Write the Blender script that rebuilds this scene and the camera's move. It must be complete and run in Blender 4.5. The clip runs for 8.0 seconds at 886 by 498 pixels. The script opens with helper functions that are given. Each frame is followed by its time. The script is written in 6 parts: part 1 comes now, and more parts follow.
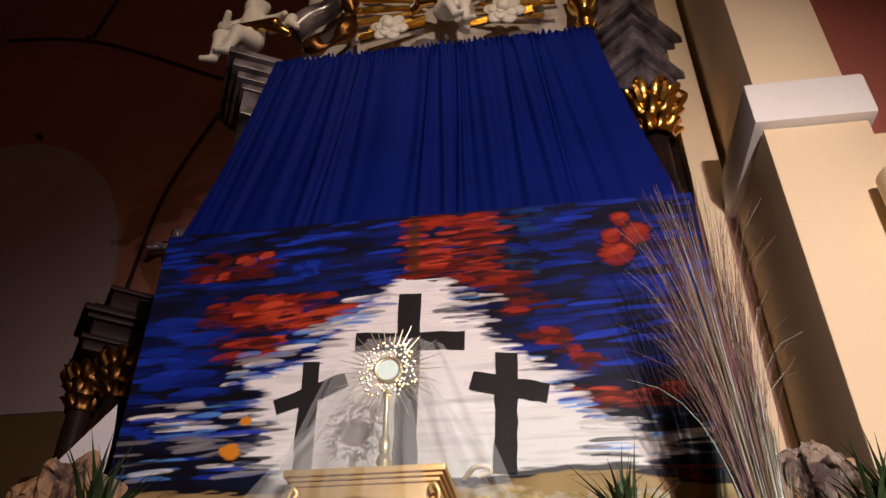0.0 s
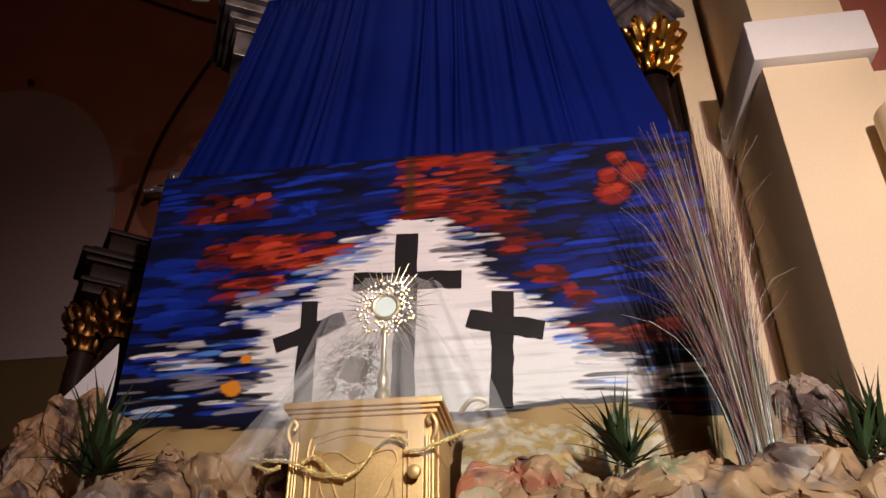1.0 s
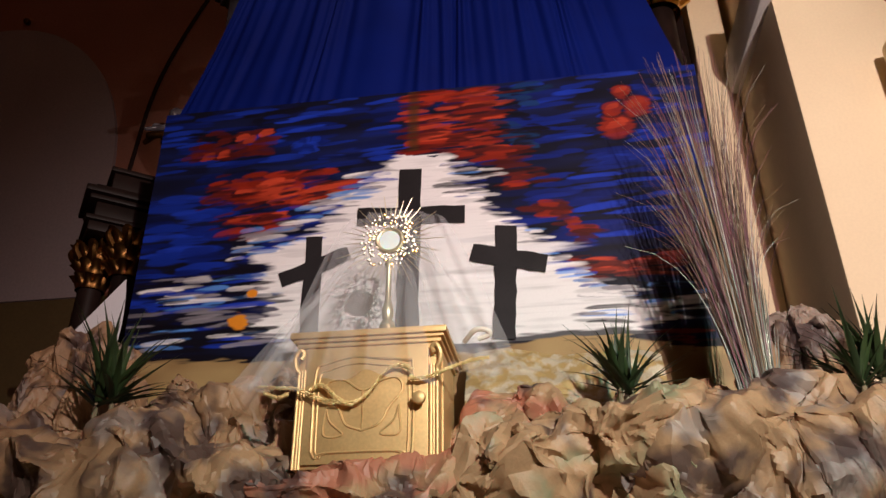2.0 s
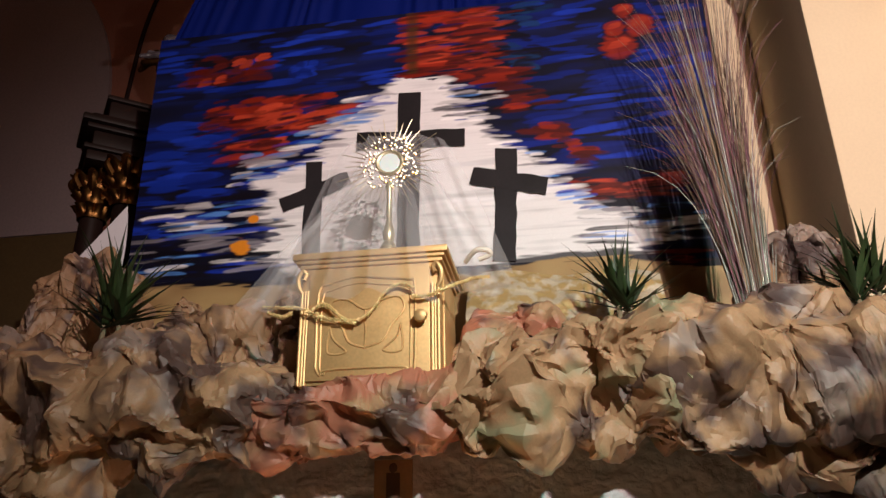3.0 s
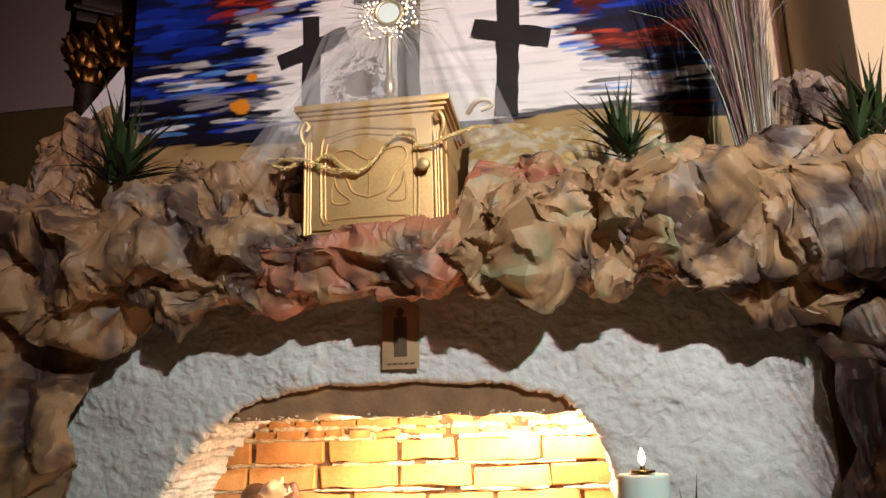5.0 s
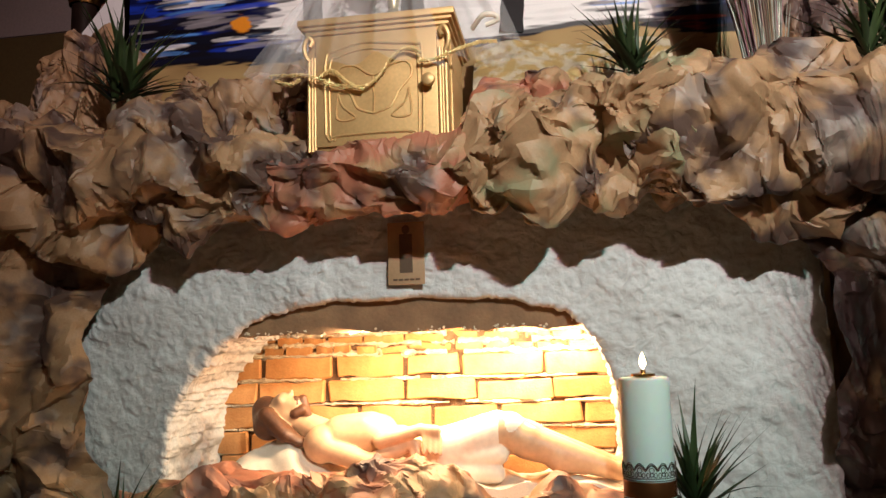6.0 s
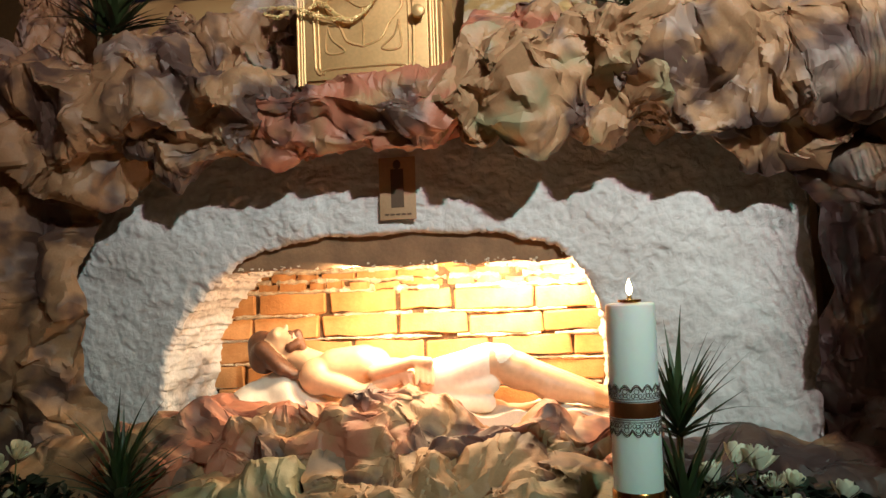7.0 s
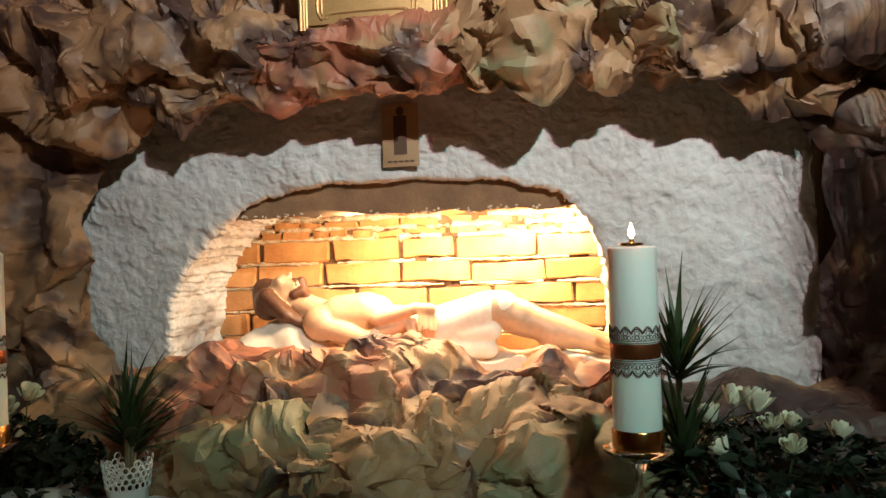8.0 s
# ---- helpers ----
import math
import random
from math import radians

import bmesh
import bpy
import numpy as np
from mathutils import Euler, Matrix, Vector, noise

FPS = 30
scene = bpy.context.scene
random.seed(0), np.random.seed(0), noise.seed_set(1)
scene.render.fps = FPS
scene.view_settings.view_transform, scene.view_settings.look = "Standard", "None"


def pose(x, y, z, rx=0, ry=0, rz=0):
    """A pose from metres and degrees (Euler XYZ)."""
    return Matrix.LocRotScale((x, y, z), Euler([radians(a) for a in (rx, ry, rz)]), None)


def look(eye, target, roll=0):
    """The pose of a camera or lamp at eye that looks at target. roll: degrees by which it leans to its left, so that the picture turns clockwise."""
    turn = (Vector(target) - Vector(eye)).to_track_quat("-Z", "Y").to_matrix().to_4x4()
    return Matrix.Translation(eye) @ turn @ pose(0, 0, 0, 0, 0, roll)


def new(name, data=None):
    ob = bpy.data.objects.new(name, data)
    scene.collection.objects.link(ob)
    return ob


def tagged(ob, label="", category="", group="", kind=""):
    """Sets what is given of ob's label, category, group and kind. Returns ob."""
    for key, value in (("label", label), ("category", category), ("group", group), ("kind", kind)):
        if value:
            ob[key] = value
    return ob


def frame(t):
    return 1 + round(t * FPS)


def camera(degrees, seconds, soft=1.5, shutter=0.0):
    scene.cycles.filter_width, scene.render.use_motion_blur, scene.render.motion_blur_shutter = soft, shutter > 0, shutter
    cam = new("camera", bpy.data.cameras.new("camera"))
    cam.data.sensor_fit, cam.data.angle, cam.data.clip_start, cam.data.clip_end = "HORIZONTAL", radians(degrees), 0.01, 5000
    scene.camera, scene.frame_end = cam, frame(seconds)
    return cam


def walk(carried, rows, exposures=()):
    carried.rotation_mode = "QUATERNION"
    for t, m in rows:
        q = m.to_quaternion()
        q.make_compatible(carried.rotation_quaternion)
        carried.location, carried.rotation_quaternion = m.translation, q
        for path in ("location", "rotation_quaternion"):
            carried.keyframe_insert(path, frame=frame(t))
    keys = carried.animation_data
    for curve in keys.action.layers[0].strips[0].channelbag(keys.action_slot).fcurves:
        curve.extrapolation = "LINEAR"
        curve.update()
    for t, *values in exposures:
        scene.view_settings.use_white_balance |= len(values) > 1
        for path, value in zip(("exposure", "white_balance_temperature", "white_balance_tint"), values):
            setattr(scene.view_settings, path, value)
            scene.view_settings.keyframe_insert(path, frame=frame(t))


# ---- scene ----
cam = camera(60.4, 8.0)
METRES, EYE, TILT, LEAN, TURN = 0.35, 0.95, 35.0, 0.0, 8.0
ROWS = [
    (0.0, 0.0, 0.0, 0.0, 0.0, 0.0, 0.0),
    (0.5, 0.005, -0.014, -0.0431, -0.05, -1.61, 0.07),
    (1.0, 0.0116, -0.0412, -0.108, -0.19, -3.89, 0.24),
    (1.5, 0.0072, -0.0677, -0.1579, 0.0, -5.82, 0.23),
    (3.0, 0.0058, -0.1452, -0.343, -0.03, -13.02, 0.95),
    (3.5, 0.0, -0.1697, -0.3954, 0.09, -15.08, 0.99),
    (4.0, -0.0047, -0.1982, -0.4619, 0.05, -17.53, 1.29),
    (4.5, -0.0046, -0.2409, -0.5133, -0.2, -19.72, 1.65),
    (6.0, -0.0413, -0.4001, -0.6652, -0.07, -27.37, 1.95),
    (6.5, -0.0368, -0.448, -0.6961, -0.46, -29.47, 2.03),
    (7.0, -0.0312, -0.5062, -0.7202, -0.72, -31.53, 1.97),
    (7.5, -0.034, -0.54, -0.7467, -0.62, -33.24, 2.02),
    (8.0, -0.0387, -0.569, -0.7745, -0.51, -34.86, 1.97),
]
walk(cam, [(t, pose(0, 0, EYE, TILT, LEAN, TURN) @ pose(METRES * x, METRES * y, METRES * z, 90 + pitch, roll, yaw)) for t, x, y, z, yaw, pitch, roll in ROWS])

# ---------------------------------------------------------------- light
world = bpy.data.worlds.new("world")
scene.world = world
world.use_nodes = True
world.node_tree.nodes["Background"].inputs[0].default_value = (1.0, 0.85, 0.75, 1)
world.node_tree.nodes["Background"].inputs[1].default_value = 0.016


def spot(name, eye, target, watts, color, size, angle, blend=0.5):
    d = bpy.data.lights.new(name, "SPOT")
    d.energy, d.color, d.shadow_soft_size, d.spot_size, d.spot_blend = watts, color, size, radians(angle), blend
    ob = new(name, d)
    ob.matrix_world = look(eye, target)
    return ob


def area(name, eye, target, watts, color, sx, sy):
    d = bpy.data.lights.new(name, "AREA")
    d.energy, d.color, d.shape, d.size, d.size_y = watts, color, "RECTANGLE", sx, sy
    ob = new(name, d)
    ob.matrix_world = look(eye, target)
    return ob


# one stand of coloured stage lights to the right behind the camera
STAND = Vector((1.55, -1.5, 2.80))
AIM = (0.25, 2.85, 2.45)
spot("stage_light_white", STAND, AIM, 790, (1.0, 0.88, 0.79), 0.02, 74, 1.0)
spot("stage_light_green", STAND + Vector((0.12, 0.0, 0.06)), (-0.15, 2.6, 0.8), 250, (0.28, 1.0, 0.86), 0.02, 46, 1.0)
spot("stage_light_rose", STAND + Vector((-0.12, 0.0, 0.0)), AIM, 160, (1.0, 0.45, 0.62), 0.02, 77, 1.0)
# warm strip hidden behind the brown band at the top of the tomb
area("tomb_light", (-0.32, 2.70, 0.745), (-0.40, 2.88, 0.30), 33, (1.0, 0.72, 0.42), 0.95, 0.05)
# warm spot in the vault on the altarpiece's crown
spot("altarpiece_light", (0.6, -3.2, 6.2), (-0.75, 3.5, 5.75), 900, (1.0, 0.76, 0.54), 0.08, 38, 1.0)
# unseen soft warm fill added high behind the camera
area("unseen_fill_light", (1.5, -4.5, 5.5), (-0.3, 2.8, 1.8), 40, (1.0, 0.70, 0.48), 1.5, 1.5)


# ---------------------------------------------------------------- materials
def material(name, base, rough=0.6, metal=0.0, other=None, scale=6.0, fine=60.0, bump=0.0, depth=0.01, split=0.5, soft=0.2, rand=0.0, island=0.0, spec=0.5, grain=0.18):
    """Two-scale noise between base and other, with grain, relief and a varied gloss."""
    m = bpy.data.materials.new(name)
    m.use_nodes = True
    t = m.node_tree
    b = t.nodes["Principled BSDF"]
    co = t.nodes.new("ShaderNodeTexCoord")
    n1, n2 = t.nodes.new("ShaderNodeTexNoise"), t.nodes.new("ShaderNodeTexNoise")
    for n, s in ((n1, scale), (n2, fine)):
        n.inputs["Scale"].default_value, n.inputs["Detail"].default_value = s, 5
        t.links.new(co.outputs["Object"], n.inputs["Vector"])
    ramp = t.nodes.new("ShaderNodeValToRGB")
    ramp.color_ramp.elements[0].position, ramp.color_ramp.elements[1].position = max(0, split - soft), min(1, split + soft)
    other = other or tuple(c * 0.72 for c in base)
    ramp.color_ramp.elements[0].color, ramp.color_ramp.elements[1].color = (*other, 1), (*base, 1)
    t.links.new(n1.outputs[0], ramp.inputs[0])
    hsv = t.nodes.new("ShaderNodeHueSaturation")
    t.links.new(ramp.outputs[0], hsv.inputs["Color"])
    val = t.nodes.new("ShaderNodeMapRange")
    val.inputs[3].default_value, val.inputs[4].default_value = 1 - grain, 1 + grain
    t.links.new(n2.outputs[0], val.inputs[0])
    last = val.outputs[0]
    if rand or island:
        info = t.nodes.new("ShaderNodeObjectInfo") if rand else t.nodes.new("ShaderNodeNewGeometry")
        r = t.nodes.new("ShaderNodeMapRange")
        k = rand or island
        r.inputs[3].default_value, r.inputs[4].default_value = 1 - k, 1 + k
        t.links.new(info.outputs["Random" if rand else "Random Per Island"], r.inputs[0])
        mul = t.nodes.new("ShaderNodeMath")
        mul.operation = "MULTIPLY"
        t.links.new(last, mul.inputs[0]), t.links.new(r.outputs[0], mul.inputs[1])
        last = mul.outputs[0]
    t.links.new(last, hsv.inputs["Value"])
    t.links.new(hsv.outputs[0], b.inputs["Base Color"])
    rr = t.nodes.new("ShaderNodeMapRange")
    rr.inputs[3].default_value, rr.inputs[4].default_value = max(0.02, rough - 0.1), min(1, rough + 0.1)
    t.links.new(n1.outputs[0], rr.inputs[0])
    t.links.new(rr.outputs[0], b.inputs["Roughness"])
    b.inputs["Metallic"].default_value = metal
    b.inputs["Specular IOR Level"].default_value = spec
    if bump:
        bp = t.nodes.new("ShaderNodeBump")
        bp.inputs["Strength"].default_value, bp.inputs["Distance"].default_value = bump, depth
        t.links.new(n2.outputs[0], bp.inputs["Height"])
        t.links.new(bp.outputs[0], b.inputs["Normal"])
    return m


def sheer(name, color, clear):
    """Fine net: partly open, partly scattering cloth."""
    m = bpy.data.materials.new(name)
    m.use_nodes = True
    t = m.node_tree
    out = t.nodes["Material Output"]
    t.nodes.remove(t.nodes["Principled BSDF"])
    a, d, tl = t.nodes.new("ShaderNodeBsdfTransparent"), t.nodes.new("ShaderNodeBsdfDiffuse"), t.nodes.new("ShaderNodeBsdfTranslucent")
    d.inputs[0].default_value = tl.inputs[0].default_value = (*color, 1)
    mx, my = t.nodes.new("ShaderNodeMixShader"), t.nodes.new("ShaderNodeMixShader")
    mx.inputs[0].default_value = 0.35
    my.inputs[0].default_value = 1 - clear
    t.links.new(d.outputs[0], mx.inputs[1]), t.links.new(tl.outputs[0], mx.inputs[2])
    t.links.new(a.outputs[0], my.inputs[1]), t.links.new(mx.outputs[0], my.inputs[2])
    t.links.new(my.outputs[0], out.inputs[0])
    return m


def clear_glass(name, tint=(1, 1, 1), rough=0.02):
    m = bpy.data.materials.new(name)
    m.use_nodes = True
    b = m.node_tree.nodes["Principled BSDF"]
    b.inputs["Base Color"].default_value = (*tint, 1)
    b.inputs["Transmission Weight"].default_value = 1.0
    b.inputs["Roughness"].default_value = rough
    return m


def glow(name, color, strength):
    m = bpy.data.materials.new(name)
    m.use_nodes = True
    b = m.node_tree.nodes["Principled BSDF"]
    b.inputs["Base Color"].default_value = (*color, 1)
    b.inputs["Emission Color"].default_value = (*color, 1)
    b.inputs["Emission Strength"].default_value = strength
    return m


def paper_mat(name, tints, weights):
    """Brown wrapping paper with soft clouds of spray paint; dark clouds also carry painted shade."""
    m = material(name, (0.40, 0.235, 0.125), 0.55, 0, (0.28, 0.16, 0.085), 3.0, 140, 0.15, 0.002)
    t = m.node_tree
    hsv = [n for n in t.nodes if n.type == "HUE_SAT"][0]
    b = t.nodes["Principled BSDF"]
    co = [n for n in t.nodes if n.type == "TEX_COORD"][0]
    last = hsv.outputs[0]
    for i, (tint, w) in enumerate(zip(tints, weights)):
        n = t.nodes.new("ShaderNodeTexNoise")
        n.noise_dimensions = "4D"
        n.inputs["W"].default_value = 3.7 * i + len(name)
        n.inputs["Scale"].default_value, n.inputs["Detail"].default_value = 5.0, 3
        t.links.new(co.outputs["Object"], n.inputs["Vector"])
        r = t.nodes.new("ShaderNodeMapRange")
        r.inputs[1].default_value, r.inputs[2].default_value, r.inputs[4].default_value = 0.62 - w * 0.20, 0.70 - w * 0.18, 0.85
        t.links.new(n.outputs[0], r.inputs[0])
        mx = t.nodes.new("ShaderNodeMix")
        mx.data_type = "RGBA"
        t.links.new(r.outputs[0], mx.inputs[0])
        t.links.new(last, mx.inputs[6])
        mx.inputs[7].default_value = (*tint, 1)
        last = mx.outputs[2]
    t.links.new(last, b.inputs["Base Color"])
    return m


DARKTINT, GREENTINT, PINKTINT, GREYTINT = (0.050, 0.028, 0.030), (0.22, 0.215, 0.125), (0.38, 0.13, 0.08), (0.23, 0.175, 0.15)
M_PAPER = paper_mat("kraft_paper", (GREYTINT, DARKTINT), (0.4, 0.45))
# dark spray spread wider here, so the colour also carries the ends' shade
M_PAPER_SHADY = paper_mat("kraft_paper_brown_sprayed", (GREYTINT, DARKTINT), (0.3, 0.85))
M_PAPER_GREEN = paper_mat("kraft_paper_greenish", (GREENTINT, DARKTINT), (0.5, 0.36))
M_PAPER_PINK = paper_mat("kraft_paper_reddish", (PINKTINT, DARKTINT), (0.9, 0.45))
M_PAPER_MOSS = paper_mat("kraft_paper_mossy", (GREENTINT, DARKTINT), (0.75, 0.45))
# paper on the unlit right side: the dark tint paints its shade
M_PAPER_UNLIT = paper_mat("kraft_paper_dark", (DARKTINT, GREYTINT, DARKTINT), (1.3, 0.2, 0.8))
M_PLASTER = material("rough_plaster", (0.60, 0.60, 0.61), 0.85, 0, (0.49, 0.475, 0.475), 5, 45, 0.25, 0.006)
def add_relief(m, scale, strength, depth):
    """A second, coarser relief on top of a material's grain."""
    t = m.node_tree
    b = t.nodes["Principled BSDF"]
    old = [n for n in t.nodes if n.type == "BUMP"][0]
    n = t.nodes.new("ShaderNodeTexNoise")
    n.inputs["Scale"].default_value, n.inputs["Detail"].default_value, n.inputs["Distortion"].default_value = scale, 6, 0.3
    co = [q for q in t.nodes if q.type == "TEX_COORD"][0]
    t.links.new(co.outputs["Object"], n.inputs["Vector"])
    bp = t.nodes.new("ShaderNodeBump")
    bp.inputs["Strength"].default_value, bp.inputs["Distance"].default_value = strength, depth
    t.links.new(n.outputs[0], bp.inputs["Height"])
    t.links.new(old.outputs[0], bp.inputs["Normal"])
    t.links.new(bp.outputs[0], b.inputs["Normal"])


add_relief(M_PLASTER, 40, 0.6, 0.018)
for m in (M_PAPER, M_PAPER_SHADY, M_PAPER_GREEN, M_PAPER_PINK, M_PAPER_MOSS, M_PAPER_UNLIT):
    add_relief(m, 34, 0.25, 0.008)
M_BRICK = material("old_brick", (0.58, 0.29, 0.11), 0.85, 0, (0.45, 0.19, 0.06), 14, 120, 0.5, 0.004, rand=0.18)
M_MORTAR = material("lime_mortar", (0.70, 0.60, 0.46), 0.95, 0, (0.42, 0.30, 0.19), 28, 130, 0.8, 0.012, 0.42, 0.12)
# dark backing: the shade inside open brick joints is put into its colour
M_JOINT = material("shaded_joint", (0.20, 0.115, 0.06), 0.95, 0, (0.07, 0.04, 0.022), 22, 120, 0.8, 0.012)
M_UNLIT_BAND = material("brown_unlit_band", (0.30, 0.17, 0.09), 0.85, 0, (0.18, 0.10, 0.055), 9, 90, 0.4, 0.005)
M_CREAM = material("cream_wall_paint", (0.80, 0.66, 0.44), 0.75, 0, (0.76, 0.61, 0.40), 2.2, 80, 0.08, 0.002, grain=0.07)
M_WHITE = material("white_wall_paint", (0.82, 0.79, 0.76), 0.7, 0, (0.76, 0.73, 0.70), 3, 70, 0.08, 0.002, grain=0.06)
M_MAROON = material("maroon_wall_paint", (0.30, 0.085, 0.055), 0.8, 0, (0.26, 0.07, 0.045), 1.5, 50, 0.1, 0.003, grain=0.1)
M_VAULT = material("brown_vault_paint", (0.60, 0.26, 0.19), 0.85, 0, (0.52, 0.22, 0.155), 0.8, 30, 0.1, 0.004)
M_RIB = material("dark_painted_line", (0.05, 0.022, 0.02), 0.8)
M_LILAC = material("grey_lilac_wall_paint", (0.60, 0.48, 0.50), 0.85, 0, (0.54, 0.43, 0.45), 0.8, 30, 0.1, 0.004)
M_OCHRE = material("ochre_dado_paint", (0.20, 0.13, 0.05), 0.85, 0, (0.17, 0.11, 0.045), 1.2, 30, 0.1, 0.004)
M_FLOOR = material("stone_floor", (0.30, 0.26, 0.22), 0.5, 0, (0.24, 0.2, 0.17), 2, 40, 0.1, 0.002)
M_CLOTH = material("white_altar_cloth", (0.80, 0.79, 0.77), 0.9, 0, (0.72, 0.72, 0.72), 5, 300, 0.1, 0.001)
M_BLUE = material("royal_blue_cloth", (0.0009, 0.0085, 0.13), 0.7, 0, (0.0007, 0.006, 0.095), 2.5, 400, 0.1, 0.001, spec=0.12, grain=0.1)
M_GOLD = material("gold_paint", (0.68, 0.44, 0.20), 0.5, 0.55, (0.60, 0.37, 0.155), 9, 120, 0.12, 0.002)
M_GILT = material("polished_gilt", (0.86, 0.52, 0.13), 0.2, 1.0, (0.70, 0.38, 0.08), 12, 70, 0.25, 0.004)
M_GILT_DULL_SHADED = material("dull_shaded_gilt", (0.26, 0.12, 0.035), 0.4, 1.0, (0.12, 0.055, 0.02), 14, 60, 0.3, 0.004)
M_SILVER = material("silver_crystal", (0.66, 0.60, 0.50), 0.32, 0.35, (0.40, 0.33, 0.24), 60, 200)
M_RAY = material("gilded_ray", (0.80, 0.70, 0.48), 0.38, 0.75)
M_MARBLE = material("veined_dark_marble", (0.20, 0.17, 0.19), 0.25, 0, (0.035, 0.028, 0.032), 5, 22, 0.0, 0.0, 0.5, 0.12)
M_LIGHTMARBLE = material("grey_veined_marble", (0.46, 0.42, 0.40), 0.3, 0, (0.10, 0.09, 0.10), 3.5, 22, 0.0, 0.0, 0.36, 0.08)
M_BLACKMARBLE = material("brown_black_marble", (0.022, 0.011, 0.009), 0.45, 0, (0.010, 0.006, 0.005), 4, 20, spec=0.12)
M_STATUEWHITE = material("white_stucco", (0.78, 0.75, 0.70), 0.55, 0, (0.62, 0.58, 0.54), 7, 60, 0.1, 0.003)
M_SKIN = material("painted_plaster_flesh", (0.60, 0.38, 0.24), 0.45, 0, (0.52, 0.31, 0.18), 6, 60)
M_HAIR = material("painted_brown", (0.13, 0.05, 0.022), 0.5, 0, (0.075, 0.028, 0.014), 40, 160, 0.6, 0.003)
M_DRAPE = material("painted_white_drape", (0.82, 0.77, 0.68), 0.55, 0, (0.70, 0.60, 0.50), 10, 50)
M_PILLOW = material("cream_bedding", (0.74, 0.66, 0.57), 0.85, 0, (0.64, 0.55, 0.47), 7, 200, 0.1, 0.002)
M_LEAF = material("dracaena_leaf", (0.030, 0.052, 0.014), 0.5, 0, (0.014, 0.026, 0.009), 12, 60, rand=0.3)
M_ROSELEAF = material("rose_leaf", (0.009, 0.020, 0.007), 0.6, 0, (0.005, 0.011, 0.005), 20, 60, island=0.35)
M_PETAL = material("white_petal", (0.80, 0.78, 0.66), 0.6, 0, (0.70, 0.70, 0.52), 30, 90, rand=0.1)
M_STEM = material("green_stem", (0.10, 0.13, 0.05), 0.6)
M_TRUNK = material("cane_trunk", (0.22, 0.17, 0.10), 0.8, 0, (0.14, 0.11, 0.06), 30, 120)
M_POT = material("white_pot", (0.80, 0.80, 0.80), 0.4, 0, (0.74, 0.74, 0.75), 8, 90, grain=0.04)
M_SOIL = material("dark_soil", (0.03, 0.02, 0.014), 0.95, 0, (0.015, 0.01, 0.008), 30, 90, 0.8, 0.01)
M_WAX = material("white_wax", (0.84, 0.90, 0.88), 0.4, 0, (0.81, 0.87, 0.85), 3, 60, grain=0.02)
M_WAX.node_tree.nodes["Principled BSDF"].inputs["Subsurface Weight"].default_value = 0.25
M_LACE = material("dark_lace_print", (0.10, 0.07, 0.06), 0.6)
M_COPPER = material("copper_band", (0.30, 0.10, 0.035), 0.28, 0.8, (0.22, 0.07, 0.025), 10, 60)
M_BRASS = material("brass_cup", (0.62, 0.33, 0.11), 0.22, 1.0, (0.50, 0.24, 0.07), 10, 60)
M_FLAME = glow("flame", (1.0, 0.72, 0.34), 22)
M_WICK = material("wick", (0.02, 0.015, 0.01), 0.9)
M_GLASS = clear_glass("clear_glass", (1.0, 0.93, 0.86))
M_TULLE = sheer("white_tulle", (0.92, 0.90, 0.93), 0.80)
M_TULLE_FRONT = sheer("white_tulle_thin", (0.92, 0.90, 0.93), 0.84)
M_ORGANZA = material("gold_glitter_fabric", (0.42, 0.28, 0.11), 0.5, 0.3, (0.52, 0.43, 0.31), 22, 260, 0.8, 0.004, 0.5, 0.06)
M_ROPE = material("gold_cord", (0.86, 0.66, 0.32), 0.4, 0.3, (0.70, 0.48, 0.18), 80, 300, 0.5, 0.002)
M_CANVAS = material("painted_canvas", (0.5, 0.5, 0.5), 0.45, 0, None, 7, 260, 0.25, 0.0015, spec=0.12, grain=0.10)
paint_colour = M_CANVAS.node_tree.nodes.new("ShaderNodeVertexColor")
paint_colour.layer_name = "paint"
M_CANVAS.node_tree.links.new(paint_colour.outputs[0], [n for n in M_CANVAS.node_tree.nodes if n.type == "HUE_SAT"][0].inputs["Color"])
M_CANVASBACK = material("white_canvas_back", (0.78, 0.75, 0.78), 0.8, 0, (0.72, 0.70, 0.74), 4, 300)
P_BLACK = material("paint_black", (0.014, 0.012, 0.013), 0.5, 0, (0.022, 0.019, 0.021), 6, 90, 0.2, 0.002, spec=0.15)


# ---------------------------------------------------------------- mesh helpers
def finish(bm, name, mat, smooth=0.6):
    """A bmesh as an object's mesh; edges sharper than smooth (radians) stay hard."""
    bmesh.ops.recalc_face_normals(bm, faces=bm.faces)
    if smooth:
        for f in bm.faces:
            f.smooth = True
        for e in bm.edges:
            if len(e.link_faces) == 2 and e.calc_face_angle() > smooth:
                e.smooth = False
    me = bpy.data.meshes.new(name)
    bm.to_mesh(me)
    bm.free()
    for m in (mat if isinstance(mat, (list, tuple)) else [mat]):
        me.materials.append(m)
    return me


def part(name, bm, mat, parent=None, label="", smooth=0.6):
    ob = new(name, finish(bm, name, mat, smooth))
    ob.parent = parent
    return tagged(ob, label)


def thing(name, at, label, category, group="", kind=""):
    ob = new(name)
    ob.location = at
    ob.empty_display_size = 0.1
    bpy.context.view_layer.update()
    return tagged(ob, label, category, group, kind)


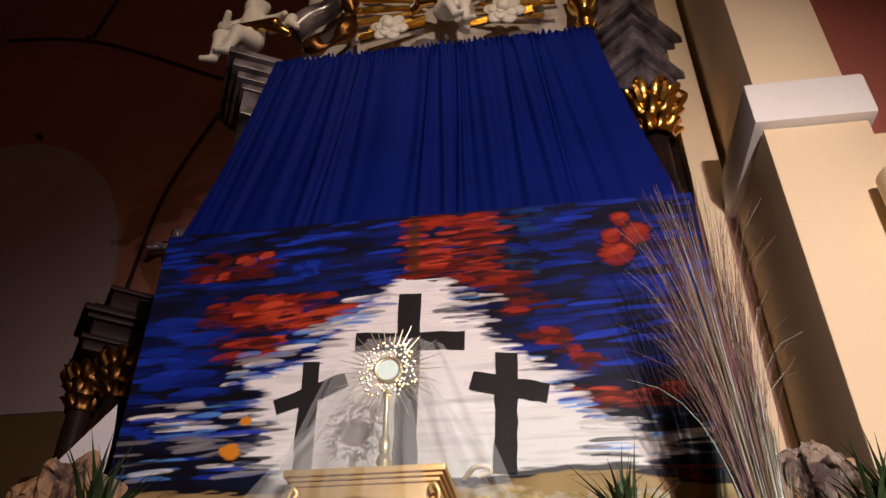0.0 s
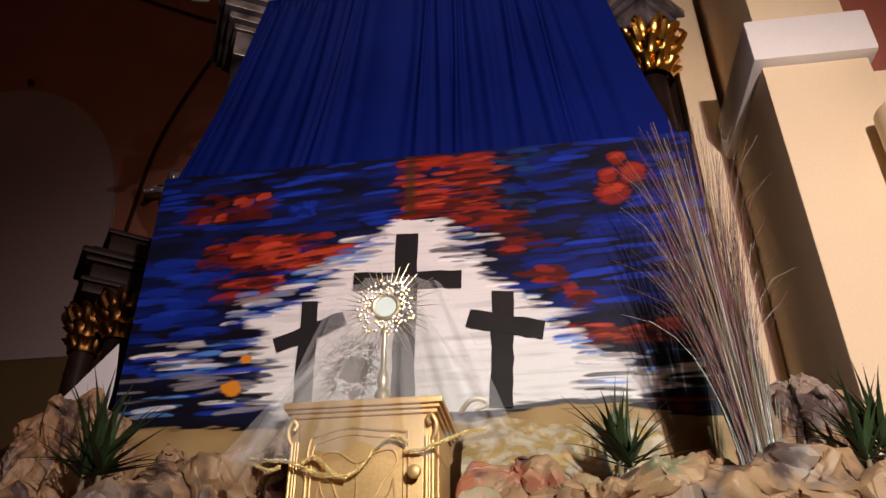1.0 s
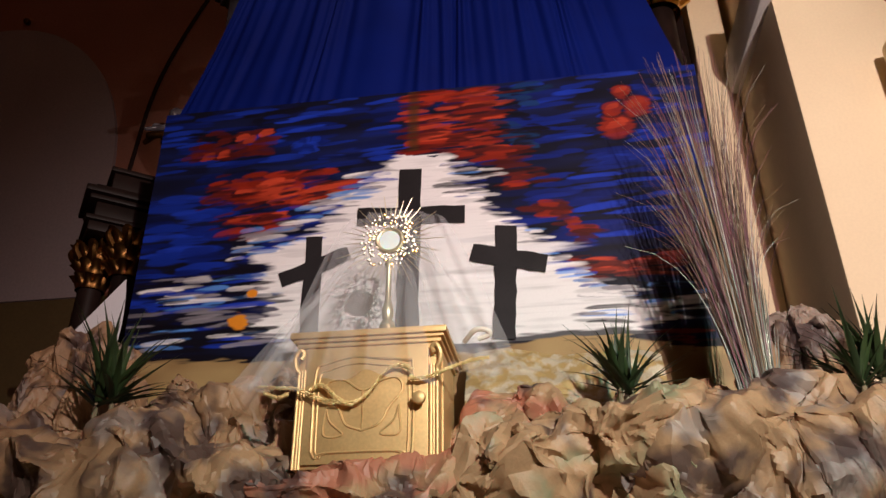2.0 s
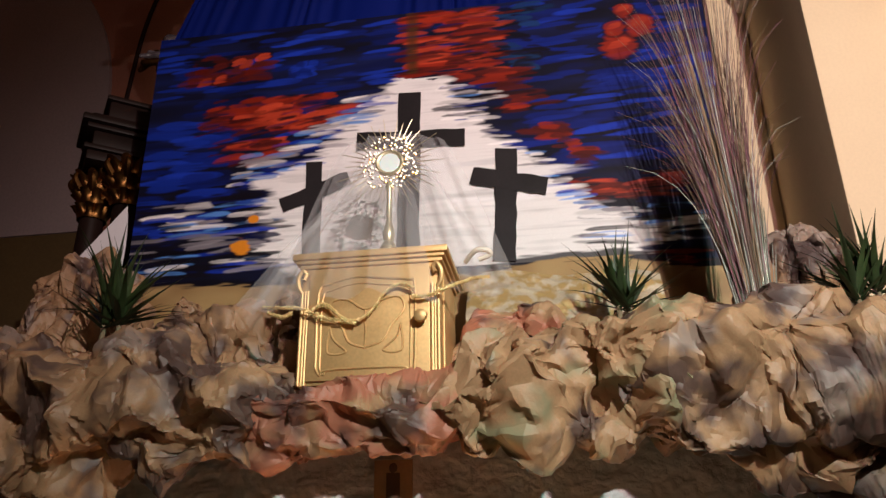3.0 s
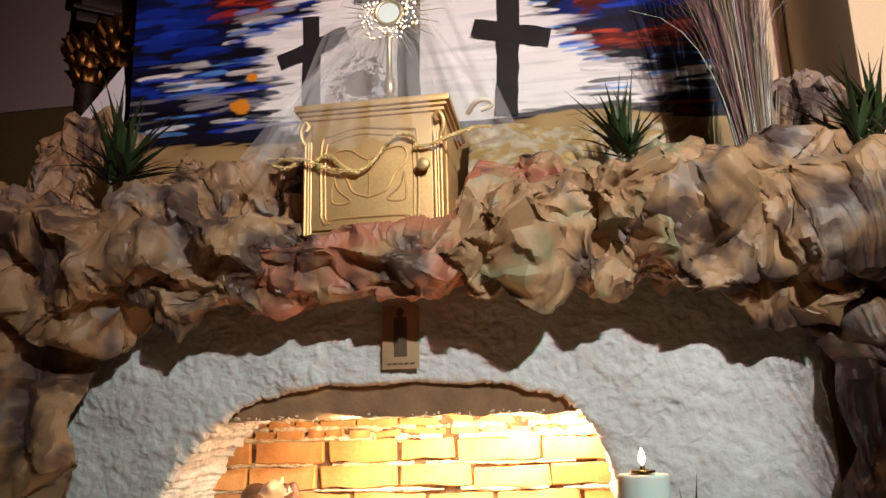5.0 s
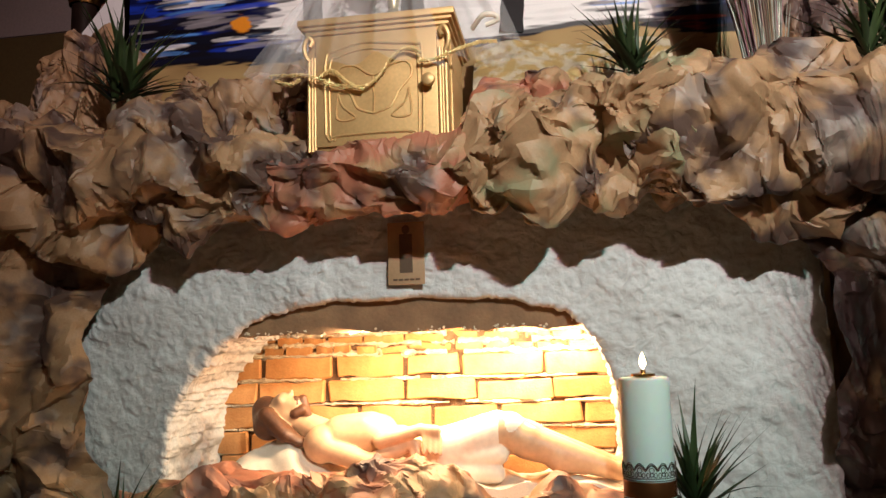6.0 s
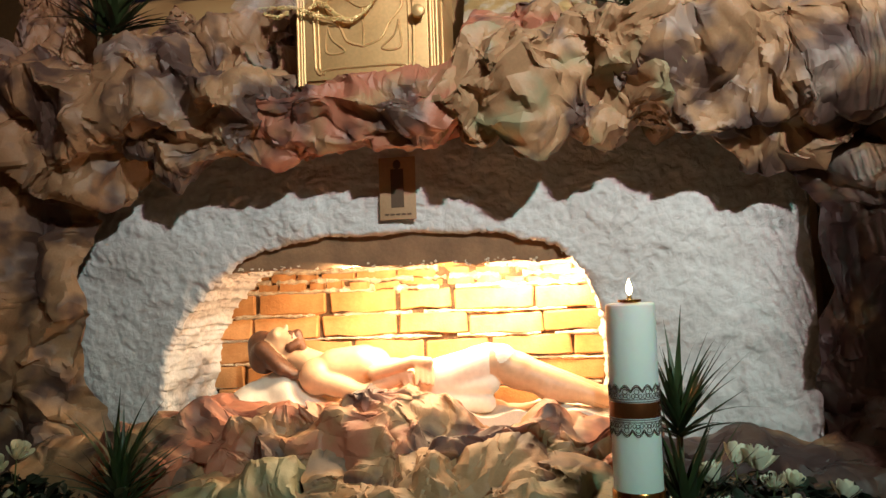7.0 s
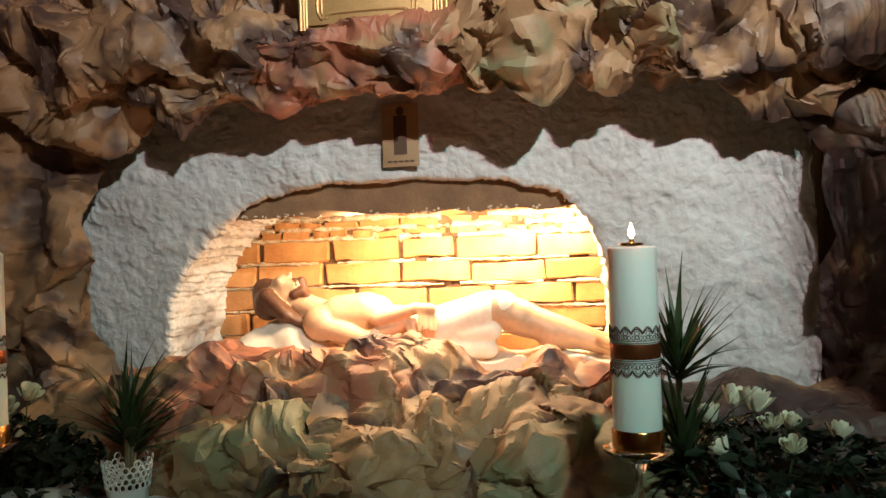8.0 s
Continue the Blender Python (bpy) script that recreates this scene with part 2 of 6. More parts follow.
def box(bm, lo, hi, bevel=0.0, m=None):
    b = bmesh.new()
    bmesh.ops.create_cube(b, size=1)
    lo, hi = Vector(lo), Vector(hi)
    for v in b.verts:
        v.co = Vector((lo[i] + (v.co[i] + 0.5) * (hi[i] - lo[i]) for i in range(3)))
    if bevel:
        bmesh.ops.bevel(b, geom=b.edges[:], offset=bevel, segments=2, affect="EDGES", profile=0.6)
    return join(bm, b, m)


def join(bm, b, m=None):
    if m is not None:
        bmesh.ops.transform(b, matrix=m, verts=b.verts)
    ids = [bm.verts.new(v.co) for v in b.verts]
    b.verts.index_update()
    for f in b.faces:
        g = bm.faces.new([ids[v.index] for v in f.verts])
        g.material_index = f.material_index
    b.free()
    return bm


def lathe(bm, profile, n=24, m=None, squash=1.0):
    """Turn (radius, z) round the z axis."""
    b = bmesh.new()
    rings = [[b.verts.new((r * math.cos(a), squash * r * math.sin(a), z)) for a in (2 * math.pi * i / n for i in range(n))] for r, z in profile]
    for p, q in zip(rings, rings[1:]):
        for i in range(n):
            b.faces.new((p[i], p[(i + 1) % n], q[(i + 1) % n], q[i]))
    b.faces.new(rings[0][::-1]), b.faces.new(rings[-1])
    return join(bm, b, m)


def tube(bm, pts, radius, n=8):
    """A round bar along points; radius is a number or one for each point."""
    pts = [Vector(p) for p in pts]
    rs = radius if isinstance(radius, (list, tuple)) else [radius] * len(pts)
    rings = []
    side = None
    for i, (p, r) in enumerate(zip(pts, rs)):
        d = (pts[min(i + 1, len(pts) - 1)] - pts[max(i - 1, 0)]).normalized()
        if side is None:
            side = d.orthogonal().normalized()
        side = (side - d * side.dot(d)).normalized()
        up = d.cross(side)
        rings.append([bm.verts.new(p + r * (math.cos(a) * side + math.sin(a) * up)) for a in (2 * math.pi * k / n for k in range(n))])
    for p, q in zip(rings, rings[1:]):
        for k in range(n):
            bm.faces.new((p[k], p[(k + 1) % n], q[(k + 1) % n], q[k]))
    bm.faces.new(rings[0][::-1]), bm.faces.new(rings[-1])
    return bm


def ball(bm, c, r, sub=2, m=None):
    b = bmesh.new()
    bmesh.ops.create_icosphere(b, subdivisions=sub, radius=1)
    s = r if isinstance(r, (tuple, list)) else (r, r, r)
    for v in b.verts:
        v.co = Vector((v.co[i] * s[i] for i in range(3)))
    return join(bm, b, Matrix.Translation(c) @ (m or Matrix()))


def grid_mesh(P, closed_u=False):
    """A bmesh from an array of points P[nu, nv, 3]."""
    bm = bmesh.new()
    nu, nv = P.shape[:2]
    vs = [[bm.verts.new(P[i, j]) for j in range(nv)] for i in range(nu)]
    for i in range(nu if closed_u else nu - 1):
        for j in range(nv - 1):
            bm.faces.new((vs[i][j], vs[(i + 1) % nu][j], vs[(i + 1) % nu][j + 1], vs[i][j + 1]))
    return bm


def spline(pts, n):
    """n points along a smooth curve through pts."""
    pts = np.array(pts, float)
    P = np.vstack([2 * pts[0] - pts[1], pts, 2 * pts[-1] - pts[-2]])
    out = []
    for s in np.linspace(0, len(pts) - 1 - 1e-6, n):
        i, f = int(s), s - int(s)
        a, b, c, d = P[i:i + 4]
        out.append(0.5 * (2 * b + (c - a) * f + (2 * a - 5 * b + 4 * c - d) * f ** 2 + (3 * b - a - 3 * c + d) * f ** 3))
    return np.array(out)


def facets(u, v, seed, k=3):
    """Noise made of flat triangles with sharp creases between them; k values a point."""
    r = np.random.RandomState(seed)
    tab = r.uniform(-1, 1, (64, 64, k))
    a = r.uniform(0, math.pi)
    wu = u + 0.32 * np.sin(1.7 * v + r.uniform(0, 6)) + 0.15 * np.sin(4.1 * v + 2.3 * u)
    wv = v + 0.32 * np.sin(1.5 * u + r.uniform(0, 6)) + 0.15 * np.sin(3.7 * u - 1.9 * v)
    x, y = wu * math.cos(a) - wv * math.sin(a), wu * math.sin(a) + wv * math.cos(a)
    i, j = np.floor(x).astype(int), np.floor(y).astype(int)
    fx, fy = (x - i)[..., None], (y - j)[..., None]
    g = lambda p, q: tab[(i + p) % 64, (j + q) % 64]
    low = g(0, 0) + (g(1, 0) - g(0, 0)) * fx + (g(1, 1) - g(1, 0)) * fy
    high = g(0, 0) + (g(0, 1) - g(0, 0)) * fy + (g(1, 1) - g(0, 1)) * fx
    return np.where(fx > fy, low, high)


def crumple(P, U, V, seed, amp=0.05, size=0.22, octaves=4, fall=0.5):
    """Crumple the sheet P[nu, nv, 3], whose paper coordinates in metres are U and V: long soft folds, then finer and finer creased facets."""
    r = np.random.RandomState(seed * 31 + 5)
    N = np.cross(np.gradient(P, axis=0), np.gradient(P, axis=1))
    N /= np.linalg.norm(N, axis=-1, keepdims=True) + 1e-9
    Q = P.copy()
    for k in range(2):
        a = r.uniform(0.5, 2.6)
        w = (U * math.cos(a) + V * math.sin(a)) / size * r.uniform(2.0, 3.2) + 1.1 * np.sin((V * math.cos(a) - U * math.sin(a)) / size * 1.3 + r.uniform(0, 6)) + r.uniform(0, 6)
        Q += N * (0.35 * amp * (np.sin(w) + 0.35 * np.sin(2 * w + 1)))[..., None]
    a, s = amp, size
    for o in range(octaves):
        t = r.uniform(0, math.pi)
        u, v = U * math.cos(t) - V * math.sin(t), U * math.sin(t) + V * math.cos(t)
        f = facets(u / s, v / (s * 0.62), seed * 17 + o)
        Q += a * (N * f[..., :1] + 0.30 * f * np.array((1.0, 0.5, 1.0)))
        a, s = a * fall, s * 0.52
    return Q


def swell(u, v, seed):
    """Soft gradient noise on the plane, about -1 to 1."""
    r = np.random.RandomState(seed)
    ang = r.uniform(0, 2 * math.pi, (64, 64))
    u, v = u + 640 + r.uniform(0, 9), v + 640 + r.uniform(0, 9)
    i, j = np.floor(u).astype(int), np.floor(v).astype(int)
    x, y = u - i, v - j
    f, g = x * x * x * (x * (6 * x - 15) + 10), y * y * y * (y * (6 * y - 15) + 10)

    def corner(p, q):
        t = ang[(i + p) % 64, (j + q) % 64]
        return np.cos(t) * (x - p) + np.sin(t) * (y - q)
    return 1.5 * ((corner(0, 0) * (1 - f) + corner(1, 0) * f) * (1 - g) + (corner(0, 1) * (1 - f) + corner(1, 1) * f) * g)


def folds(u, v, seed):
    """Creased folds: sharp crests and sharp troughs with plain flanks between them."""
    return 0.9 * (np.abs(swell(u, v, seed)) - np.abs(swell(u * 1.13 + 3.1, v * 0.9 - 1.7, seed + 1))) + 0.35 * swell(0.6 * u, 0.6 * v, seed + 2)


def flatten(X, lu, lv, cell, keep, r):
    """Draw the sheet X towards flat triangles about cell metres wide, at random places and with random diagonals; keep is the share of the curved sheet that stays."""
    nu, nv = X.shape[:2]
    cu, cv = max(3, int(lu / cell)), max(3, int(lv / (0.8 * cell)))
    gi, gj = np.meshgrid(np.arange(cu + 1.0), np.arange(cv + 1.0), indexing="ij")
    ji, jj = r.uniform(-0.45, 0.45, gi.shape), r.uniform(-0.45, 0.45, gi.shape)
    ji[0] = ji[-1] = 0
    jj[:, 0] = jj[:, -1] = 0
    a, b = np.rint((gi + ji) / cu * (nu - 1)).astype(int), np.rint((gj + jj) / cv * (nv - 1)).astype(int)
    C = X[np.clip(a, 0, nu - 1), np.clip(b, 0, nv - 1)]
    u, v = np.meshgrid(np.linspace(0, cu - 1e-4, nu), np.linspace(0, cv - 1e-4, nv), indexing="ij")
    i, j = u.astype(int), v.astype(int)
    x, y = u - i, v - j
    flip = (r.rand(cu, cv) < 0.5)[i, j]
    x2 = np.where(flip, 1 - x, x)[..., None]
    y2 = y[..., None]
    g = lambda p, q: C[np.where(flip, i + 1 - p, i + p), j + q]
    low = g(0, 0) + (g(1, 0) - g(0, 0)) * x2 + (g(1, 1) - g(1, 0)) * y2
    high = g(0, 0) + (g(0, 1) - g(0, 0)) * y2 + (g(1, 1) - g(0, 1)) * x2
    return keep * X + (1 - keep) * np.where(x2 > y2, low, high)


def paper_sheet(P, seed, amp=0.06, size=0.26, turn=0.5, slim=2.0, cell=0.0085, floor_z=None, octaves=4):
    """Crumpled paper over the sheet P[nu, nv, 3]: long folds along turn (radians), then shorter and finer creases at other angles, each thrown up along the surface that the last ones left and pushed sideways into overhangs."""
    r = np.random.RandomState(seed)
    lu = np.linalg.norm(np.diff(P, axis=0), axis=2).sum(0).max()
    lv = np.linalg.norm(np.diff(P, axis=1), axis=2).sum(1).max()
    nu, nv = max(12, int(lu / cell)), max(12, int(lv / cell))
    a, b = np.meshgrid(np.linspace(0, 1, nu), np.linspace(0, 1, nv), indexing="ij")
    ga, gb = a * (P.shape[0] - 1.001), b * (P.shape[1] - 1.001)
    ia, ib = ga.astype(int), gb.astype(int)
    fa, fb = (ga - ia)[..., None], (gb - ib)[..., None]
    X = P[ia, ib] * (1 - fa) * (1 - fb) + P[ia + 1, ib] * fa * (1 - fb) + P[ia, ib + 1] * (1 - fa) * fb + P[ia + 1, ib + 1] * fa * fb
    U, V = a * lu, b * lv
    U, V = U + 0.35 * size * swell(U / size * 0.8, V / size * 0.8, seed + 90), V + 0.35 * size * swell(U / size * 0.8 + 5, V / size * 0.8, seed + 91)
    sign = None
    for o in range(octaves):
        du, dv = np.gradient(X, axis=0), np.gradient(X, axis=1)
        N = np.cross(du, dv)
        N /= np.linalg.norm(N, axis=-1, keepdims=True) + 1e-9
        if sign is None:
            sign = -1 if N[nu // 2, nv // 2, 1] > 0 else 1
        N = N * sign
        T = du / (np.linalg.norm(du, axis=-1, keepdims=True) + 1e-9)
        B = np.cross(N, T)
        c, d = math.cos(turn), math.sin(turn)
        p, q = (U * c + V * d) / (size * slim), (V * c - U * d) / size
        k = amp * (1 if o == 0 else 0.35 + 0.65 * np.clip(0.5 + 0.9 * swell(U / 0.3, V / 0.3, seed + 70 + o), 0, 1.3))
        h = 1.5 * folds(p, q, seed * 7 + 10 * o)
        side = folds(p * 1.2 + 7, q * 1.2, seed * 7 + 10 * o + 4)
        along = folds(p * 1.2, q * 1.2 + 9, seed * 7 + 10 * o + 7)
        X = X + (k * h)[..., None] * N + (0.8 * k * side)[..., None] * B + (0.7 * k * along)[..., None] * T
        amp, size, slim, turn = amp * (0.52, 0.40, 0.28, 0.3)[o], size * (0.5, 0.5, 0.45, 0.5)[o], 1 + (slim - 1) * 0.6, turn + r.uniform(0.5, 1.3) * r.choice((-1, 1))
        if o in (1, 2):
            X = flatten(X, lu, lv, 0.052 if o == 1 else 0.025, 0.3, r)
    if floor_z is not None:
        X[..., 2] = np.maximum(X[..., 2], floor_z)
    k = np.arange(nu * nv).reshape(nu, nv)
    quads = np.stack([k[:-1, :-1], k[1:, :-1], k[1:, 1:], k[:-1, 1:]], -1).reshape(-1, 4)
    me = bpy.data.meshes.new("paper")
    me.from_pydata(X.reshape(-1, 3).tolist(), [], quads.tolist())
    me.polygons.foreach_set("use_smooth", [True] * len(quads))
    me.update()
    me.set_sharp_from_angle(angle=0.38)
    return me


def paper_thing(name, me, mat, label):
    me.name = name
    me.materials.append(mat)
    return tagged(new(name, me), label, "crumpled paper", "crumpled paper drapery")


def lerp_at(x, xs, ys):
    return np.interp(x, xs, ys)


def nets(f, lo, hi, step):
    """Surface of f < 0 on a lattice of that step (naive surface nets)."""
    lo, hi = np.array(lo, float), np.array(hi, float)
    n = np.ceil((hi - lo) / step).astype(int) + 1
    ax = [lo[i] + step * np.arange(n[i]) for i in range(3)]
    G = np.stack(np.meshgrid(*ax, indexing="ij"), -1)
    F = f(G)
    cs = [(i, j, k) for i in (0, 1) for j in (0, 1) for k in (0, 1)]
    sub = lambda A, c: A[c[0]:n[0] - 1 + c[0], c[1]:n[1] - 1 + c[1], c[2]:n[2] - 1 + c[2]]
    tot, cnt = np.zeros((*(n - 1), 3)), np.zeros(tuple(n - 1))
    for a in cs:
        for d in range(3):
            if a[d] == 0:
                b = tuple(a[e] + (e == d) for e in range(3))
                fa, fb = sub(F, a), sub(F, b)
                x = (fa < 0) != (fb < 0)
                t = np.where(x, fa / np.where(x, fa - fb, 1), 0)[..., None]
                tot += np.where(x[..., None], sub(G, a) * (1 - t) + sub(G, b) * t, 0)
                cnt += x
    act = cnt > 0
    ids = -np.ones(tuple(n - 1), int)
    ids[act] = np.arange(act.sum())
    verts = tot[act] / cnt[act][:, None]
    faces = []
    for d in range(3):
        e, g = (d + 1) % 3, (d + 2) % 3
        sl = [slice(1, m - 1) for m in n]
        sl[d] = slice(0, n[d] - 1)
        sh = list(sl)
        sh[d] = slice(1, n[d])
        A, B = F[tuple(sl)] < 0, F[tuple(sh)] < 0
        for idx in np.argwhere(A != B):
            c = idx + np.array([s.start for s in sl])
            q = []
            for oe, og in ((-1, -1), (0, -1), (0, 0), (-1, 0)):
                p = c.copy()
                p[e] += oe
                p[g] += og
                q.append(ids[tuple(p)])
            flip = A[tuple(idx)]
            faces.append(q if flip else q[::-1])
    return verts, faces


def blob_figure(name, prims, mats, step, lo, hi, k=0.02, label="", category="", group=""):
    """One mesh from capsules (a, b, ra, rb, material, blend) melted into one another."""
    def dist(G, p):
        a, b, ra, rb = np.array(p[0]), np.array(p[1]), p[2], p[3]
        d = b - a
        t = np.clip(((G - a) @ d) / max(d @ d, 1e-9), 0, 1)
        return np.linalg.norm(G - a - t[..., None] * d, axis=-1) - (ra + (rb - ra) * t)

    def f(G):
        out = None
        for p in prims:
            d = dist(G, p)
            if out is None:
                out = d
            else:
                h = np.clip(0.5 + 0.5 * (out - d) / k, 0, 1)
                out = out * (1 - h) + d * h - k * h * (1 - h)
        return out
    verts, faces = nets(f, lo, hi, step)
    me = bpy.data.meshes.new(name)
    me.from_pydata(verts.tolist(), [], faces)
    cen = np.array([verts[q].mean(0) for q in faces])
    best = np.argmin(np.stack([dist(cen, p) for p in prims]), 0)
    for m in mats:
        me.materials.append(m)
    me.polygons.foreach_set("material_index", [prims[i][4] for i in best])
    me.polygons.foreach_set("use_smooth", [True] * len(faces))
    me.update()
    return tagged(new(name, me), label, category, group)


rnd = random.Random(7)

# ---------------------------------------------------------------- setting
FLOOR, STEP = -0.72, -0.09
bm = box(bmesh.new(), (-9, -8, FLOOR - 0.1), (7, 9.5, FLOOR))
tagged(part("floor", bm, M_FLOOR), "dim stone church floor", "floor", kind="structure")
bm = box(bmesh.new(), (-2.6, 1.45, FLOOR), (2.2, 3.9, STEP - 0.006), 0.01)
tagged(part("altar_platform", bm, M_FLOOR), "raised stone platform that carries the altar", "platform", kind="structure")

# plaster front of the altar with the tomb's opening
WALL_Y, BACK_Y = 2.50, 2.95
X0, X1, Z1 = -1.80, 0.78, 1.22


def opening(a):
    """Outline of the tomb's mouth; a runs from 0 (bottom right) over the top to 1 (bottom left)."""
    cx, hw, z0, h = -0.62, 0.765, 0.24, 0.615
    if a < 0.15:
        return cx + hw, STEP + (z0 - STEP) * a / 0.15
    if a > 0.85:
        return cx - hw, STEP + (z0 - STEP) * (1 - a) / 0.15
    th = math.pi * (a - 0.15) / 0.7
    c, s = math.cos(th), math.sin(th)
    n = 3.25 + 0.75 * math.tanh(4 * c)
    return cx + hw * math.copysign(abs(c) ** (2 / n), c), z0 + h * abs(s) ** (2 / n)


def rim(a):
    """Outline of the altar's front, matched to opening()."""
    if a < 0.3:
        return X1, STEP + (Z1 - STEP) * a / 0.3
    if a > 0.7:
        return X0, STEP + (Z1 - STEP) * (1 - a) / 0.3
    return X1 + (X0 - X1) * (a - 0.3) / 0.4, Z1


def rough(x, y, z, amp):
    """Trowelled lumps that end in small ragged ledges."""
    p = Vector((x, y, z))
    w = p + 0.05 * noise.noise_vector(p * 9) + 0.02 * noise.noise_vector(p * 28)
    f = 3.2 * noise.noise(Vector((w.x * 4.2, w.y * 4.2, w.z * 6.0))) + 7
    t = f - math.floor(f)
    ledge = math.floor(f) + max(0.0, (t - 0.82) / 0.18) + 0.45 * t
    g = 2.6 * noise.noise(Vector((w.x * 11, w.y * 11, w.z * 15))) + 5
    u = g - math.floor(g)
    small = math.floor(g) + max(0.0, (u - 0.8) / 0.2) - 0.35 * u
    return amp * (0.8 * noise.noise(p * 2.4) + 0.42 * (ledge - 7.5) + 0.34 * (small - 5) + 0.5 * noise.noise(w * 19) + 0.35 * noise.noise(p * 43))


NA, NR, ND = 640, 110, 36
P = np.zeros((NA, NR + ND, 3))
for i in range(NA):
    a = i / (NA - 1)
    ox, oz = opening(a)
    rx, rz = rim(a)
    e = 0.009 * noise.noise(Vector((ox * 7, oz * 7, 0))) + 0.010 * noise.noise(Vector((ox * 26, oz * 26, 3))) + 0.006 * noise.noise(Vector((ox * 70, oz * 70, 5)))
    ox, oz = ox + e * (ox + 0.62), oz + e
    for j in range(ND):
        f = 1 - j / ND
        y = WALL_Y + (BACK_Y - WALL_Y) * f
        k = rough(ox, y, oz, 0.016)
        dx, dz = (-0.62 - ox), (0.3 - oz)
        l = math.hypot(dx, dz)
        P[i, j] = (ox + dx / l * (k - 0.008), y + 0.02 * (1 - f) ** 6, oz + dz / l * (k - 0.008))
    for j in range(NR):
        f = (j / (NR - 1)) ** 1.0
        x, z = ox + (rx - ox) * f, oz + (rz - oz) * f
        P[i, ND + j] = (x, WALL_Y + 0.02 * math.exp(-j / 1.5) - rough(x, WALL_Y, z, 0.0105), z)
bm = grid_mesh(P)
altar_front = tagged(part("altar_front", bm, M_PLASTER, smooth=0.9), "rough white plaster altar front with an arched tomb opening", "altar", kind="structure")
for s, x in ((-1, X0), (1, X1)):
    Q = np.zeros((50, 26, 3))
    for i in range(50):
        for j in range(26):
            z, y = STEP + (Z1 - STEP) * i / 49, WALL_Y + 0.6 * j / 25
            Q[i, j] = (x + s * rough(x, y, z, 0.010), y, z)
    tagged(part("altar_flank", grid_mesh(Q), M_PLASTER, smooth=0.9), "rough plaster flank of the altar", "altar", kind="structure")
bm = box(bmesh.new(), (-1.95, 2.36, Z1), (0.98, 3.2, Z1 + 0.07), 0.008)
tagged(part("altar_slab", bm, M_PLASTER), "altar top slab hidden under crumpled paper", "altar", kind="structure")
bm = box(bmesh.new(), (-1.60, BACK_Y + 0.012, STEP), (0.40, BACK_Y + 0.12, 1.2))
tomb_wall = tagged(part("tomb_back_wall", bm, M_JOINT), "old brick wall with crumbling lime mortar inside the tomb", "brick wall", kind="structure")
bm = box(bmesh.new(), (-1.5, WALL_Y + 0.06, STEP), (0.3, BACK_Y + 0.04, 0.16), 0.01)
tagged(part("tomb_bed", bm, M_PLASTER), "plaster bench inside the tomb", "bench", kind="structure")
# brown beam added up front for the back wall's unlit upper strip
bm = bmesh.new()
Q = np.zeros((90, 8, 3))
for i in range(90):
    x = -1.30 + 1.42 * i / 89
    w = 0.012 * noise.noise(Vector((x * 9, 0, 0))) + 0.009 * noise.noise(Vector((x * 31, 2, 0)))
    ring = [(2.545, 0.93), (2.545, 0.86), (2.55, 0.80), (2.556, 0.750 + w), (2.60, 0.750 + w), (2.61, 0.80), (2.61, 0.86), (2.61, 0.93)]
    for j, (y, z) in enumerate(ring):
        Q[i, j] = (x, y, z)
tagged(part("tomb_unlit_band", grid_mesh(Q), M_UNLIT_BAND), "dark brown ragged-edged band added for the back wall's unlit upper part", "lintel", kind="structure")

# right pier with its white impost, and the walls beside it
PX, PF, PB = 1.17, 2.90, 3.63
bm = box(bmesh.new(), (PX, PF, FLOOR), (1.66, 5.2, 3.56), 0.012)
tagged(part("pier_right", bm, M_CREAM), "cream painted church pier", "pier", kind="structure")
bm = box(bmesh.new(), (PX + 0.04, PF + 0.05, 3.80), (1.66, 5.2, 9.0), 0.012)
tagged(part("pier_right_upper", bm, M_CREAM), "cream painted upper part of the church pier", "pier", kind="structure")
bm = box(bmesh.new(), (PX - 0.045, PF - 0.05, 3.565), (1.70, 5.2, 3.83), 0.02)
tagged(part("impost_right", bm, M_WHITE), "white painted impost block on the pier", "impost", kind="structure")
bm = box(bmesh.new(), (0.98, PB, FLOOR), (PX - 0.003, 5.2, 9.0), 0.01)
tagged(part("wall_right_inner", bm, M_CREAM), "cream wall strip beside the pier", "wall", kind="structure")
bm = box(bmesh.new(), (1.66, 3.05, 3.2), (7, 3.3, 9.0))
tagged(part("wall_right_upper", bm, M_MAROON), "maroon painted wall above the pier", "wall", kind="structure")
bm = box(bmesh.new(), (1.663, 2.94, FLOOR), (7, 3.28, 3.5))
tagged(part("wall_right_lower", bm, M_CREAM), "cream wall beside the pier", "wall", kind="structure")

# far walls, nave and vault that close the place
bm = box(bmesh.new(), (-9.2, 8.0, FLOOR), (1.0, 8.3, 14))
tagged(part("wall_apse", bm, M_VAULT), "dark red-brown apse wall in shade", "wall", kind="structure")
bm = box(bmesh.new(), (-9.4, -8, FLOOR), (-9.1, 8.2, 14))
tagged(part("wall_west", bm, M_VAULT), "dark nave wall", "wall", kind="structure")
bm = box(bmesh.new(), (6.9, -8, FLOOR), (7.2, 3.0, 14))
tagged(part("wall_east", bm, M_CREAM), "cream nave wall", "wall", kind="structure")
bm = box(bmesh.new(), (-9.4, -8.3, FLOOR), (7.2, -8, 14))
tagged(part("wall_nave", bm, M_CREAM), "cream nave end wall", "wall", kind="structure")
bm = box(bmesh.new(), (-9.4, -8.3, 13.6), (7.2, 8.3, 13.9))
